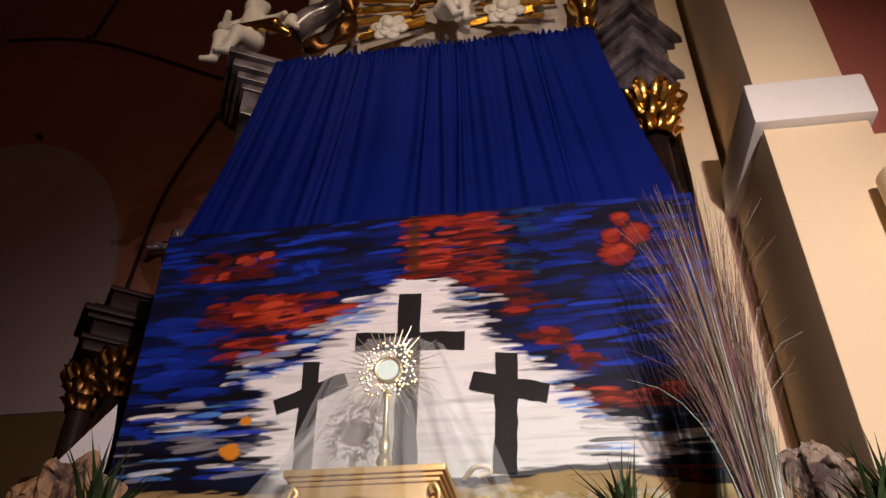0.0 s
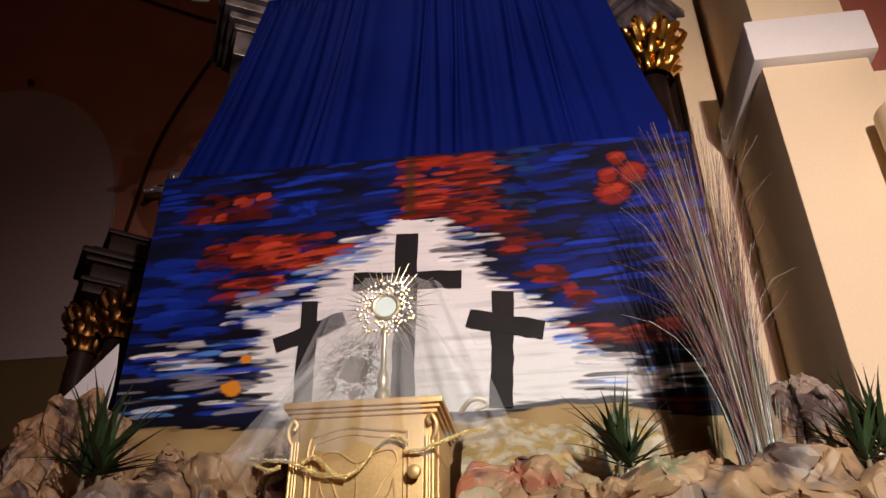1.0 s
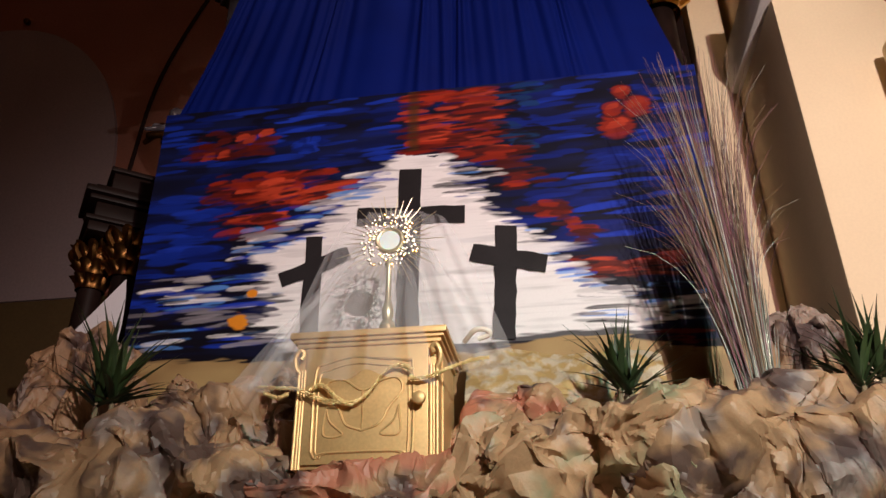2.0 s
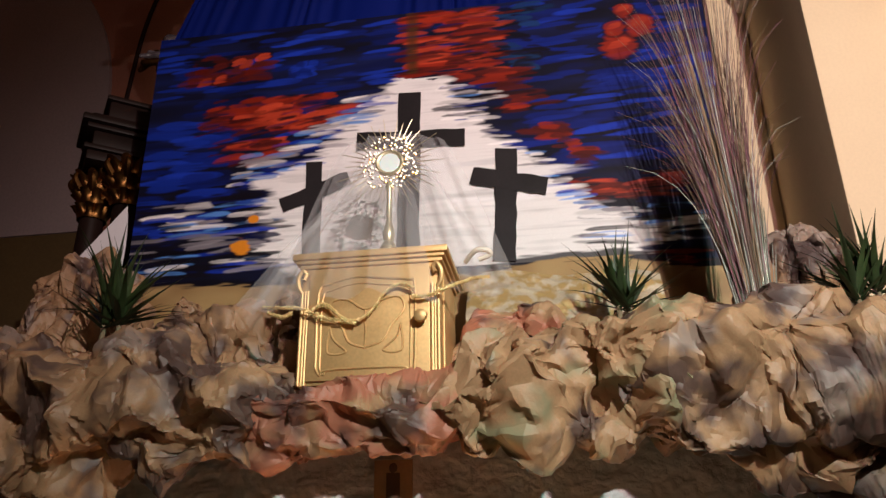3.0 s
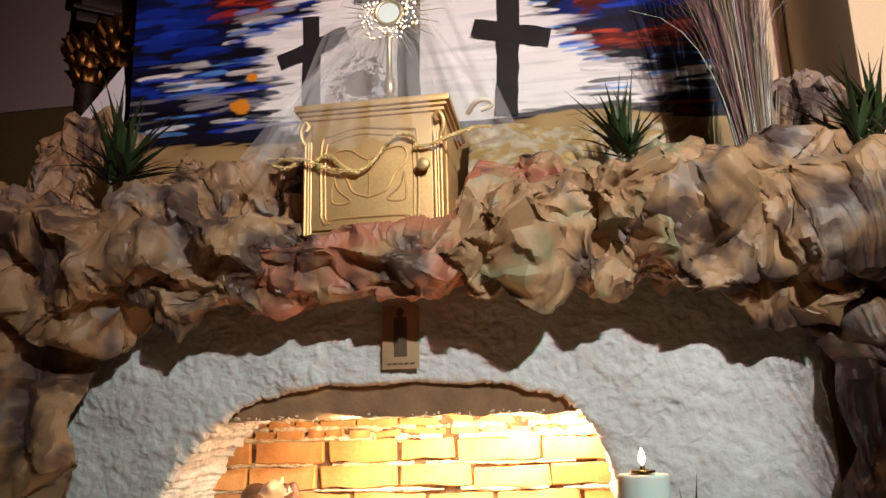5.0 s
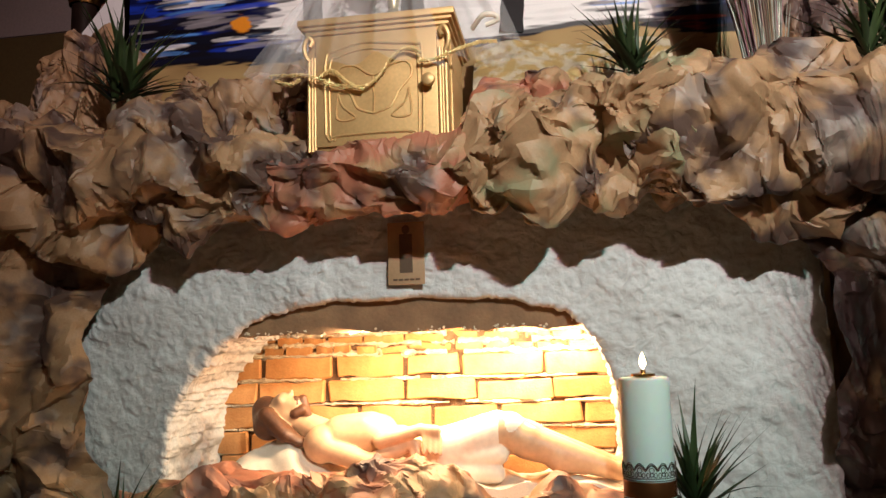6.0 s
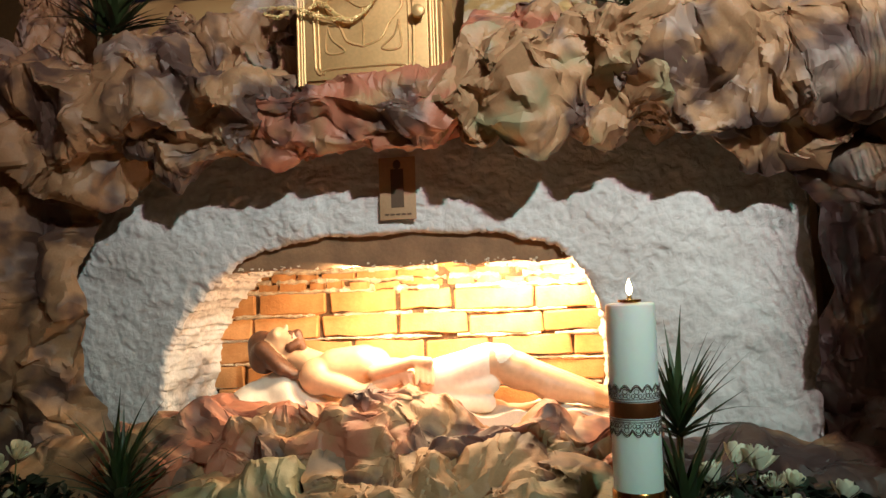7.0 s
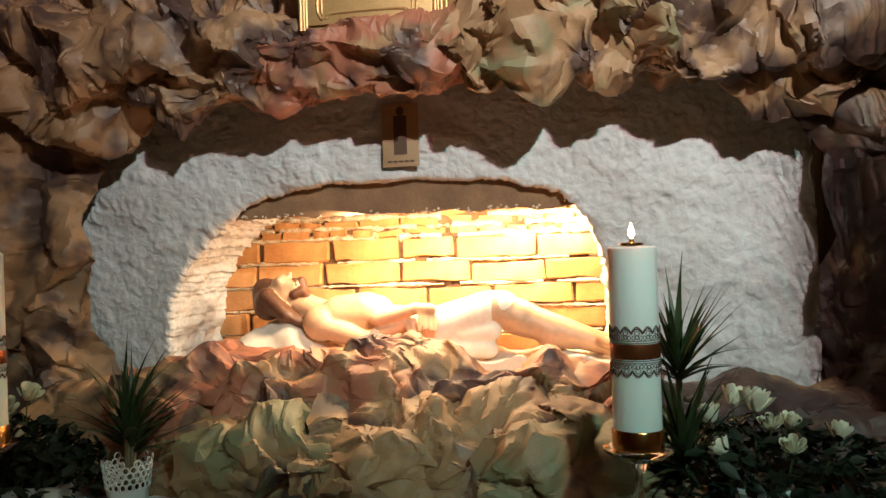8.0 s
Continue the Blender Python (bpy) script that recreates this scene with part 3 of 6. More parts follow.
tagged(part("ceiling", bm, M_VAULT), "dark vaulted church ceiling", "ceiling", kind="structure")

# left recess: grey-lilac arch field over an ochre dado, with painted vault lines
def arch_field(x0, x1, z0, zs, y):
    b = bmesh.new()
    n = 40
    top = [(x0 + (x1 - x0) * 0.5 - (x1 - x0) * 0.5 * math.cos(math.pi * i / n), zs + (x1 - x0) * 0.62 * math.sin(math.pi * i / n)) for i in range(n + 1)]
    out = [(x0, z0)] + top + [(x1, z0)]
    fr = [b.verts.new((x, y, z)) for x, z in out]
    bk = [b.verts.new((x, y + 0.2, z)) for x, z in out]
    b.faces.new(fr)
    for i in range(len(out)):
        j = (i + 1) % len(out)
        b.faces.new((fr[i], fr[j], bk[j], bk[i]))
    return b


tagged(part("recess_arch", arch_field(-10.2, -5.62, 4.62, 6.4, 7.93), M_LILAC, smooth=0.3), "grey-lilac arched wall field in shade", "wall", kind="structure")
bm = box(bmesh.new(), (-9.1, 7.92, FLOOR), (-4.0, 8.05, 4.60))
tagged(part("dado_left", bm, M_OCHRE), "dark ochre painted lower wall", "wall", kind="structure")
for pts in ([(-10.5, 7.97, 12.05), (-7.6, 7.97, 11.75), (-4.7, 7.97, 10.3)], [(-5.4, 7.97, 6.3), (-5.2, 7.97, 8.0), (-4.55, 7.97, 9.75), (-4.0, 7.97, 10.6)], [(-7.4, 7.97, 11.8), (-7.15, 7.97, 13.0), (-6.9, 7.97, 13.6)]):
    tagged(part("vault_line", tube(bmesh.new(), spline(pts, 24), 0.028, 6), M_RIB), "dark painted line across the vault", "trim", kind="structure")
for x, z in ((-7.45, 11.72), (-7.6, 9.38)):
    bm = ball(bmesh.new(), (0, -0.06, 0), 0.055)
    lathe(bm, [(0.02, 0.0), (0.03, 0.02), (0.012, 0.06)], 12, pose(0, 0, 0, 90))
    o = tagged(part("vault_boss", bm, M_GILT_DULL_SHADED), "small gilt boss on the vault", "boss", "vault bosses")
    o.location = (x, 7.98, z)


# ---------------------------------------------------------------- crumpled paper
def drape(name, x0, x1, prof, seed, mat, label, amp=0.115, size=0.2, turn=0.5, slim=2.2, taper=0.12):
    """A rolled swag of paper along x; prof(x) gives its section as points (y, z)."""
    nu = int((x1 - x0) / 0.02)
    rows = []
    for i, x in enumerate(np.linspace(x0, x1, nu)):
        sec = spline([(y, z) for y, z in prof(x)], 60)
        e = min(i, nu - 1 - i) / nu
        k = 1 - 0.40 * math.exp(-(e / taper) ** 2 * 2)
        c = sec.mean(0) + np.array((0.03, 0))
        rows.append(np.column_stack([np.full(len(sec), x), c + (sec - c) * k]))
    return paper_thing(name, paper_sheet(np.array(rows), seed, amp, size, turn, slim), mat, label)


TX = (-2.1, -1.64, -1.38, -0.92, -0.84, -0.36, -0.24, 0.05, 0.4, 0.82, 1.2)
TZ = (1.58, 1.46, 1.50, 1.37, 1.325, 1.315, 1.44, 1.48, 1.49, 1.50, 1.53)
BX = (-2.1, -1.64, -1.29, -0.77, -0.45, -0.29, 0.24, 0.44, 0.69, 1.2)
BZ = (0.96, 1.04, 1.13, 1.09, 1.08, 1.11, 1.13, 1.08, 1.07, 1.06)


def front_section(x, back=2.62, out=2.16, lift=0.0, low=0.0):
    t, b = float(lerp_at(x, TX, TZ)) + lift, float(lerp_at(x, BX, BZ)) + low
    return [(back, t + 0.02), (back - 0.14, t + 0.015), (out + 0.17, t - 0.01), (out + 0.05, t - 0.06), (out, (t + b) / 2 + 0.03), (out + 0.045, b + 0.06), (out + 0.12, b), (out + 0.2, b + 0.03), (2.47, b + 0.07)]


drape("paper_swag", -2.15, -0.80, lambda x: front_section(x, 2.62, 2.17), 3, M_PAPER_SHADY, "crumpled brown paper swag with dark patches of spray and painted shade over the altar edge", turn=0.45)
drape("paper_swag", -0.98, -0.22, lambda x: front_section(x, 2.60, 2.17, 0.01, -0.01), 12, M_PAPER_PINK, "sagging crumpled brown paper with pinkish spray below the tabernacle", 0.075, 0.18, 0.05, 3.5)
drape("paper_swag", -0.36, 0.46, lambda x: front_section(x, 2.62, 2.12), 21, M_PAPER_GREEN, "bulging crumpled brown paper with pale greenish spray beside the tabernacle", turn=1.2)
drape("paper_swag", 0.14, 1.30, lambda x: front_section(x, 2.64, 2.15), 34, M_PAPER_SHADY, "crumpled brown paper with dark patches of spray and painted shade at the altar's corner", turn=-0.7)


def mound(name, cx, cy, rx, ry, z0, h, seed, mat, label, amp=0.05, size=0.16, power=2.0, n=90):
    """A heap of crumpled paper."""
    u = np.linspace(-1, 1, n)
    A, B = np.meshgrid(u, u, indexing="ij")
    r = np.sqrt(A ** 2 + B ** 2 - 0.5 * A ** 2 * B ** 2)
    H = h * np.clip(1 - r ** power, -0.25, 1)
    P = np.stack([cx + rx * A, cy + ry * B, z0 + H], -1)
    return paper_thing(name, paper_sheet(P, seed, 1.7 * amp, 1.2 * size, 0.8, 1.7, 0.009, z0 - 0.01), mat, label)


mound("paper_rock", -1.80, 2.66, 0.30, 0.20, 1.32, 0.62, 41, M_PAPER, "upright crumpled brown paper rock at the painting's corner", 0.045, 0.16, 3.0)
mound("paper_rock", -1.28, 2.62, 0.42, 0.20, 1.30, 0.40, 42, M_PAPER, "crumpled brown paper heap beside the tabernacle", 0.06, 0.17)
mound("paper_rock", -0.98, 2.66, 0.26, 0.18, 1.30, 0.44, 43, M_PAPER, "crumpled brown paper heap against the tabernacle", 0.06, 0.15)
mound("paper_rock", -0.10, 2.56, 0.26, 0.18, 1.30, 0.32, 44, M_PAPER_PINK, "dark crumpled paper lump behind the greenish paper", 0.05, 0.16)
mound("paper_rock", 0.50, 2.70, 0.30, 0.16, 1.30, 0.34, 45, M_PAPER, "crumpled brown paper heap at the dry grasses' foot", 0.05, 0.16)
mound("paper_rock", 0.90, 2.76, 0.22, 0.18, 1.30, 0.60, 46, M_PAPER, "upright crumpled brown paper rock beside the pier", 0.035, 0.15, 3.0)
mound("paper_rock", 1.12, 2.52, 0.30, 0.26, 1.28, 0.26, 47, M_PAPER, "crumpled brown paper heap at the altar's corner", 0.05, 0.16)
mound("paper_rock", -2.0, 2.45, 0.32, 0.24, 1.28, 0.34, 48, M_PAPER, "crumpled brown paper heap at the altar's far corner", 0.05, 0.16)


def hanging(name, x0, x1, z0, z1, y, seed, mat, label, amp=0.05, bulge=0.1):
    """A sheet that hangs down at the altar's side."""
    nu, nv = int((x1 - x0) / 0.012), int((z1 - z0) / 0.012)
    U, V = np.meshgrid(np.linspace(x0, x1, nu), np.linspace(z0, z1, nv), indexing="ij")
    a, b = (U - x0) / (x1 - x0), (V - z0) / (z1 - z0)
    Y = y - bulge * np.sin(math.pi * a) * (0.5 + 0.5 * np.sin(math.pi * b)) + 0.06 * (1 - b)
    W = U + 0.10 * (a - 0.5) * np.cos(2 * math.pi * b)
    return paper_thing(name, paper_sheet(np.stack([W, Y, V], -1), seed, 1.9 * amp, 0.26, 1.3, 2.0, 0.011, STEP), mat, label)


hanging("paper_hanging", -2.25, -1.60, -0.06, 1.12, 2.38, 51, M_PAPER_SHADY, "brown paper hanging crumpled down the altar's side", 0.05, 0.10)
hanging("paper_hanging", 0.74, 1.35, -0.06, 1.15, 2.40, 52, M_PAPER_UNLIT, "brown paper hanging crumpled at the altar's side, coloured dark for shade", 0.05, 0.12)


def slope(name, x0, x1, sec, seed, mat, label, amp, size):
    """A heap that falls towards the front; sec(x) gives its section."""
    nu = int((x1 - x0) / 0.02)
    xs = np.linspace(x0, x1, nu)
    P = np.array([np.column_stack([np.full(100, x), spline(sec(x), 100)]) for x in xs])
    return paper_thing(name, paper_sheet(P, seed, 2.3 * amp, 0.95 * size, 0.9 * math.sin(seed), 1.9, 0.0075, STEP), mat, label)


SX = (-1.45, -1.2, -0.95, -0.8, -0.6, -0.4, -0.2, 0.0, 0.2, 0.4)
SH = (0.225, 0.28, 0.28, 0.305, 0.31, 0.265, 0.215, 0.205, 0.225, 0.15)
slope("crumpled_sheet", -1.46, 0.24, lambda x: [(2.66, 0.16), (2.52, float(lerp_at(x, SX, SH)) - 0.005), (2.40, float(lerp_at(x, SX, SH))), (2.30, float(lerp_at(x, SX, SH)) - 0.05), (2.22, 0.16), (2.16, 0.06), (2.12, -0.08)], 61, M_PAPER_PINK, "crumpled brown and reddish paper heaped before the tomb", 0.038, 0.2)
slope("crumpled_sheet", -1.12, -0.62, lambda x: [(2.32, 0.11), (2.20, 0.12), (2.06, 0.09), (1.98, 0.03), (1.94, -0.02), (1.92, -0.09)], 62, M_PAPER_MOSS, "crumpled olive sprayed paper on the step", 0.046, 0.19)
slope("crumpled_sheet", -0.76, -0.36, lambda x: [(2.32, 0.15), (2.18, 0.15), (2.05, 0.12), (1.98, 0.05), (1.95, -0.02), (1.93, -0.09)], 63, M_PAPER, "crumpled brown paper lump on the step", 0.046, 0.19)
slope("crumpled_sheet", -0.46, -0.06, lambda x: [(2.32, 0.15), (2.20, 0.15), (2.08, 0.12), (2.0, 0.04), (1.97, -0.02), (1.95, -0.09)], 64, M_PAPER, "crumpled brown and purplish paper on the step", 0.046, 0.19)
slope("crumpled_sheet", -0.22, 0.36, lambda x: [(2.32, 0.11), (2.18, 0.11), (2.04, 0.07), (1.96, 0.02), (1.93, -0.03), (1.90, -0.09)], 65, M_PAPER_MOSS, "crumpled pale green sprayed paper on the step", 0.046, 0.19)
slope("crumpled_sheet", -1.80, -1.10, lambda x: [(2.46, 0.20), (2.36, 0.20), (2.26, 0.14), (2.18, 0.06), (2.14, -0.02), (2.10, -0.09)], 66, M_PAPER, "crumpled brown paper at the altar's foot", 0.03, 0.20)
# this right-hand heap also wears the shade-tinted paper
slope("crumpled_sheet", 0.22, 1.10, lambda x: [(2.46, 0.17), (2.36, 0.18), (2.28, 0.12), (2.22, 0.05), (2.18, -0.02), (2.14, -0.09)], 67, M_PAPER_UNLIT, "crumpled brown paper at the altar's foot beside the roses", 0.03, 0.22)
bm = grid_mesh(np.array([[(-2.3 + 4.4 * i / 60, 1.46 + 1.0 * j / 20, STEP + 0.003 * math.sin(i * 1.3 + j) * (j < 18)) for j in range(21)] for i in range(61)]))
tagged(part("altar_cloth", bm, M_CLOTH), "white cloth spread over the platform", "cloth")

# ---------------------------------------------------------------- tabernacle
TB = Vector((-0.565, 2.28, 1.315))
tab = thing("tabernacle", TB, "gold painted wooden tabernacle with a moulded door on the paper-covered altar", "tabernacle")
W2, D, HT = 0.228, 0.36, 0.385
bm = box(bmesh.new(), (-W2, 0, 0), (W2, D, HT), 0.006)
part("body", bm, M_GOLD, tab)
bm = bmesh.new()
for z, g, h in ((HT, 0.008, 0.014), (HT + 0.014, 0.018, 0.012), (HT + 0.026, 0.028, 0.022)):
    box(bm, (-W2 - g, -g, z), (W2 + g, D + g, z + h), 0.005)
part("cornice", bm, M_GOLD, tab)
door = part("door", box(bmesh.new(), (-W2 + 0.03, -0.012, 0.012), (W2 - 0.032, 0.003, HT - 0.012), 0.004), M_GOLD, tab)


def outline(pts, r, close=True, n=70):
    p = spline(pts + [pts[0]] if close else pts, n)
    return tube(bmesh.new(), [(x, -0.013, z) for x, z in p], r, 6)


FR = [(-0.165, 0.05), (-0.15, 0.03), (-0.12, 0.045), (0.10, 0.045), (0.13, 0.03), (0.148, 0.05), (0.148, 0.30), (0.13, 0.325), (0.05, 0.335), (-0.04, 0.345), (-0.13, 0.325), (-0.165, 0.29)]
part("raised_frame", outline(FR, 0.0045), M_GOLD, door)
part("raised_frame", outline([(x * 0.91 - 0.001, 0.03 + (z - 0.03) * 0.93) for x, z in FR], 0.003), M_GOLD, door)
part("heart_moulding", outline([(-0.01, 0.11), (0.045, 0.13), (0.075, 0.18), (0.115, 0.23), (0.10, 0.27), (0.05, 0.265), (-0.01, 0.235), (-0.07, 0.27), (-0.12, 0.265), (-0.125, 0.23), (-0.085, 0.18), (-0.06, 0.13)], 0.004), M_GOLD, door)
for s in (-1, 1):
    part("corner_moulding", outline([(-0.01 + s * 0.115, 0.185), (-0.01 + s * 0.10, 0.14), (-0.01 + s * 0.06, 0.10), (-0.01 + s * 0.118, 0.10)], 0.0035), M_GOLD, door)
part("pendant_moulding", outline([(-0.01, 0.235), (-0.012, 0.20), (-0.008, 0.17), (-0.01, 0.115)], 0.003, False), M_GOLD, door)
bm = lathe(bmesh.new(), [(0.012, 0), (0.008, 0.012), (0.016, 0.018), (0.0215, 0.028), (0.019, 0.040), (0.008, 0.046)], 20, pose(0.172, -0.012, 0.195, 90))
part("knob", bm, M_GOLD, door)
for s in (-1, 1):
    bm = bmesh.new()
    for k, (dx, r) in enumerate(((0.0, 0.006), (0.013, 0.0045), (0.024, 0.006))):
        x = s * (W2 - 0.006) - s * dx * 0.8
        tube(bm, [(x, -0.004, 0.0), (x, -0.004, HT - 0.075)], r, 8)
    part("corner_pilaster", bm, M_GOLD, tab)
    x = s * (W2 - 0.008)
    bm = tube(bmesh.new(), spline([(x, -0.004, HT - 0.085), (x + s * 0.012, -0.010, HT - 0.065), (x + s * 0.014, -0.016, HT - 0.035), (x, -0.018, HT - 0.012), (x - s * 0.012, -0.014, HT - 0.024), (x - s * 0.004, -0.016, HT - 0.042)], 26), 0.008, 8)
    part("scroll", bm, M_GOLD, tab)
bm = box(bmesh.new(), (W2 - 0.002, 0.05, 0.03), (W2 + 0.006, D - 0.05, HT - 0.04), 0.004)
part("side_panel", bm, M_GOLD, tab)

# ---------------------------------------------------------------- monstrance
MS = Vector((-0.555, 2.50, TB.z + HT + 0.048))
mon = thing("monstrance", MS, "gilt monstrance with crystal wreath and fine rays standing on the tabernacle", "monstrance")
bm = lathe(bmesh.new(), [(0.072, 0), (0.074, 0.012), (0.055, 0.022), (0.03, 0.04), (0.018, 0.06), (0.024, 0.085), (0.030, 0.10), (0.024, 0.115), (0.012, 0.13)], 28)
part("foot", bm, M_RAY, mon)
bm = lathe(bmesh.new(), [(0.013, 0.12), (0.020, 0.135), (0.022, 0.16), (0.016, 0.185), (0.011, 0.20), (0.010, 0.33), (0.016, 0.345), (0.010, 0.36)], 20)
part("stem", bm, M_RAY, mon)
CZ = 0.445
bm = bmesh.new()
tube(bm, [(0.047 * math.cos(2 * math.pi * i / 40), 0, CZ + 0.047 * math.sin(2 * math.pi * i / 40)) for i in range(41)], 0.009, 8)
part("lunette_ring", bm, M_RAY, mon)
part("host", lathe(bmesh.new(), [(0.001, -0.003), (0.040, -0.003), (0.040, 0.003), (0.001, 0.003)], 32, pose(0, 0, CZ, 90)), M_WAX, mon, "white disc")
CRYSTALS = []
for rad, m in ((0.0045, M_SILVER), (0.0065, M_SILVER), (0.008, M_SILVER), (0.006, M_GILT)):
    bm = bmesh.new()
    bmesh.ops.create_icosphere(bm, subdivisions=1, radius=rad)
    CRYSTALS.append(finish(bm, "crystal", m, 0))
for i in range(150):
    a = 2 * math.pi * (i + rnd.uniform(-0.3, 0.3)) / 150
    r = rnd.choice((0.062, 0.072, 0.084, 0.096, 0.108)) + rnd.uniform(-0.005, 0.005) + 0.006 * math.sin(8 * a)
    o = new("crystal", rnd.choice(CRYSTALS))
    o.parent = mon
    o.location = (r * math.cos(a), rnd.uniform(-0.012, 0.006), CZ + r * math.sin(a))
for i in range(44):
    a = 2 * math.pi * i / 44
    l = (0.205, 0.165, 0.185, 0.15)[i % 4] + rnd.uniform(-0.012, 0.012)
    bm = tube(bmesh.new(), [(0.10 * math.cos(a), 0.006, CZ + 0.10 * math.sin(a)), (l * math.cos(a), 0.004, CZ + l * math.sin(a))], [0.0022, 0.0009], 5)
    part("ray", bm, M_RAY, mon)

# ---------------------------------------------------------------- painting
PY, PX0, PX1, PZ0, PZ1 = 2.92, -1.82, 0.77, 1.55, 3.225
paint = thing("painted_backdrop", (0, 0, 0), "painted canvas with three black crosses on a white hill under a blue and red sky", "painting")
NX, NZ = 580, 465
GX, GZ = np.meshgrid(np.linspace(PX0, PX1, NX), np.linspace(PZ0, PZ1, NZ), indexing="ij")
rng = np.random.RandomState(19)


def streaks(sx, sz, seed, x=None, z=None):
    """Soft noise from 0 to 1, sx metres long and sz metres high."""
    tab = np.random.RandomState(seed).uniform(0, 1, (97, 211))
    u, v = (GX if x is None else x) / sx + 400, (GZ if z is None else z) / sz + 400
    i, j = u.astype(int), v.astype(int)
    f, g = u - i, v - j
    f, g = f * f * (3 - 2 * f), g * g * (3 - 2 * g)
    t = lambda p, q: tab[(i + p) % 97, (j + q) % 211]
    return (t(0, 0) * (1 - f) + t(1, 0) * f) * (1 - g) + (t(0, 1) * (1 - f) + t(1, 1) * f) * g


BRISTLE = 0.6 * streaks(0.22, 0.007, 1) + 0.4 * streaks(0.10, 0.012, 2)
RAGGED = streaks(0.09, 0.010, 3) - 0.5
paintwork = np.empty((NX, NZ, 3))
paintwork[:] = (0.006, 0.006, 0.013)
paintwork += (streaks(0.5, 0.09, 4) * streaks(0.3, 0.03, 5))[..., None] * np.array((0.003, 0.010, 0.085))


def lay(mask, color):
    paintwork[:] = paintwork * (1 - mask[..., None]) + np.array(color) * mask[..., None]


def stroke(x, z, length, width, color, tilt=0.0, cover=0.9):
    """One pull of a flat brush: streaky, with ragged ends, running dry to one side."""
    i0, i1 = np.searchsorted(GX[:, 0], (x - 0.7 * length, x + 0.7 * length))
    k = 0.8 * width + abs(tilt) * length
    j0, j1 = np.searchsorted(GZ[0], (z - k, z + k))
    if i1 - i0 < 2 or j1 - j0 < 2:
        return
    w = (slice(i0, i1), slice(j0, j1))
    u = (GX[w] - x) / length * 2
    v = (GZ[w] - z - tilt * (GX[w] - x) + 0.12 * width * u * u) / width * 2
    a = np.clip(2.2 * (1.0 - np.abs(u) ** 3 - v * v + 1.1 * RAGGED[w]), 0, 1)
    dry = np.clip(1.55 - 1.2 * BRISTLE[w] - 0.35 * rng.choice((-1, 1)) * u, 0, 1)
    a = (a * dry * cover)[..., None]
    paintwork[w] = paintwork[w] * (1 - a) + np.array(color) * rng.uniform(0.65, 1.25) * a


def field(n, x0, x1, z0, z1, length, width, colors, tilt=(-0.02, 0.08), cover=0.9):
    for _ in range(n):
        stroke(rng.uniform(x0, x1), rng.uniform(z0, z1), rng.uniform(*length), rng.uniform(*width), colors[rng.randint(len(colors))], rng.uniform(*tilt), cover)


BLUE, BRIGHT, DEEP, BLACK = (0.006, 0.016, 0.17), (0.010, 0.034, 0.36), (0.005, 0.008, 0.055), (0.006, 0.005, 0.010)
RED, LIVE, DULL, WHITE, SKY, GREY = (0.26, 0.020, 0.009), (0.45, 0.05, 0.022), (0.075, 0.009, 0.008), (0.80, 0.77, 0.77), (0.10, 0.27, 0.70), (0.25, 0.23, 0.26)
# night sky
field(240, PX0, PX1, 2.1, PZ1, (0.15, 0.35), (0.03, 0.06), (DEEP, BLUE, BLACK), cover=0.7)
field(110, -0.02, PX1, 2.30, PZ1, (0.12, 0.32), (0.020, 0.042), (BLUE, BLUE, BRIGHT), (0.0, 0.10))
field(60, PX0, -1.42, 2.15, 2.72, (0.14, 0.30), (0.025, 0.055), (BLUE, BRIGHT), (-0.05, 0.05))
field(70, PX0, -0.62, 2.85, PZ1, (0.14, 0.32), (0.018, 0.036), (BLUE, BRIGHT, DEEP), (0.0, 0.10))
field(20, -0.15, 0.05, 2.85, 3.2, (0.10, 0.18), (0.03, 0.06), ((0.008, 0.03, 0.10), BLACK), (-0.4, 0.4))
# red clouds
field(90, -0.56, -0.16, 2.86, 3.2, (0.12, 0.26), (0.022, 0.038), (RED, RED, DULL, LIVE), (0.0, 0.10))
for q in range(40):
    f = rng.uniform(0, 1)
    stroke(-0.28 + 0.26 * f + rng.normal(0, 0.05), 2.94 - 0.30 * f + rng.normal(0, 0.04), rng.uniform(0.10, 0.20), rng.uniform(0.02, 0.04), (DULL, DULL, RED)[rng.randint(3)], 0.02)
for q in range(28):
    f = rng.uniform(0, 1)
    stroke(-0.02 + 0.26 * f + rng.normal(0, 0.03), 2.58 - 0.22 * f + rng.normal(0, 0.03), rng.uniform(0.07, 0.14), rng.uniform(0.02, 0.04), (DULL, RED)[rng.randint(2)], -0.1)
field(34, 0.10, 0.62, 2.17, 2.27, (0.10, 0.22), (0.025, 0.05), (RED, DULL, RED, LIVE), (-0.05, 0.12))
field(60, -1.50, -0.98, 2.64, 2.82, (0.09, 0.20), (0.025, 0.05), (RED, DULL, RED), (0.0, 0.22))
field(26, -1.38, -1.05, 2.66, 2.78, (0.08, 0.18), (0.02, 0.036), (LIVE, RED), (0.05, 0.22))
field(10, -1.05, -0.86, 2.66, 2.74, (0.18, 0.26), (0.03, 0.045), (RED, LIVE), (0.08, 0.15))
field(20, -1.40, -1.16, 2.47, 2.60, (0.10, 0.20), (0.025, 0.045), (RED, LIVE, DULL), (0.05, 0.18))
field(40, -1.66, -1.26, 2.93, 3.10, (0.07, 0.16), (0.03, 0.05), (DULL, DULL, BLACK, (0.14, 0.012, 0.008)), (-0.2, 0.3))
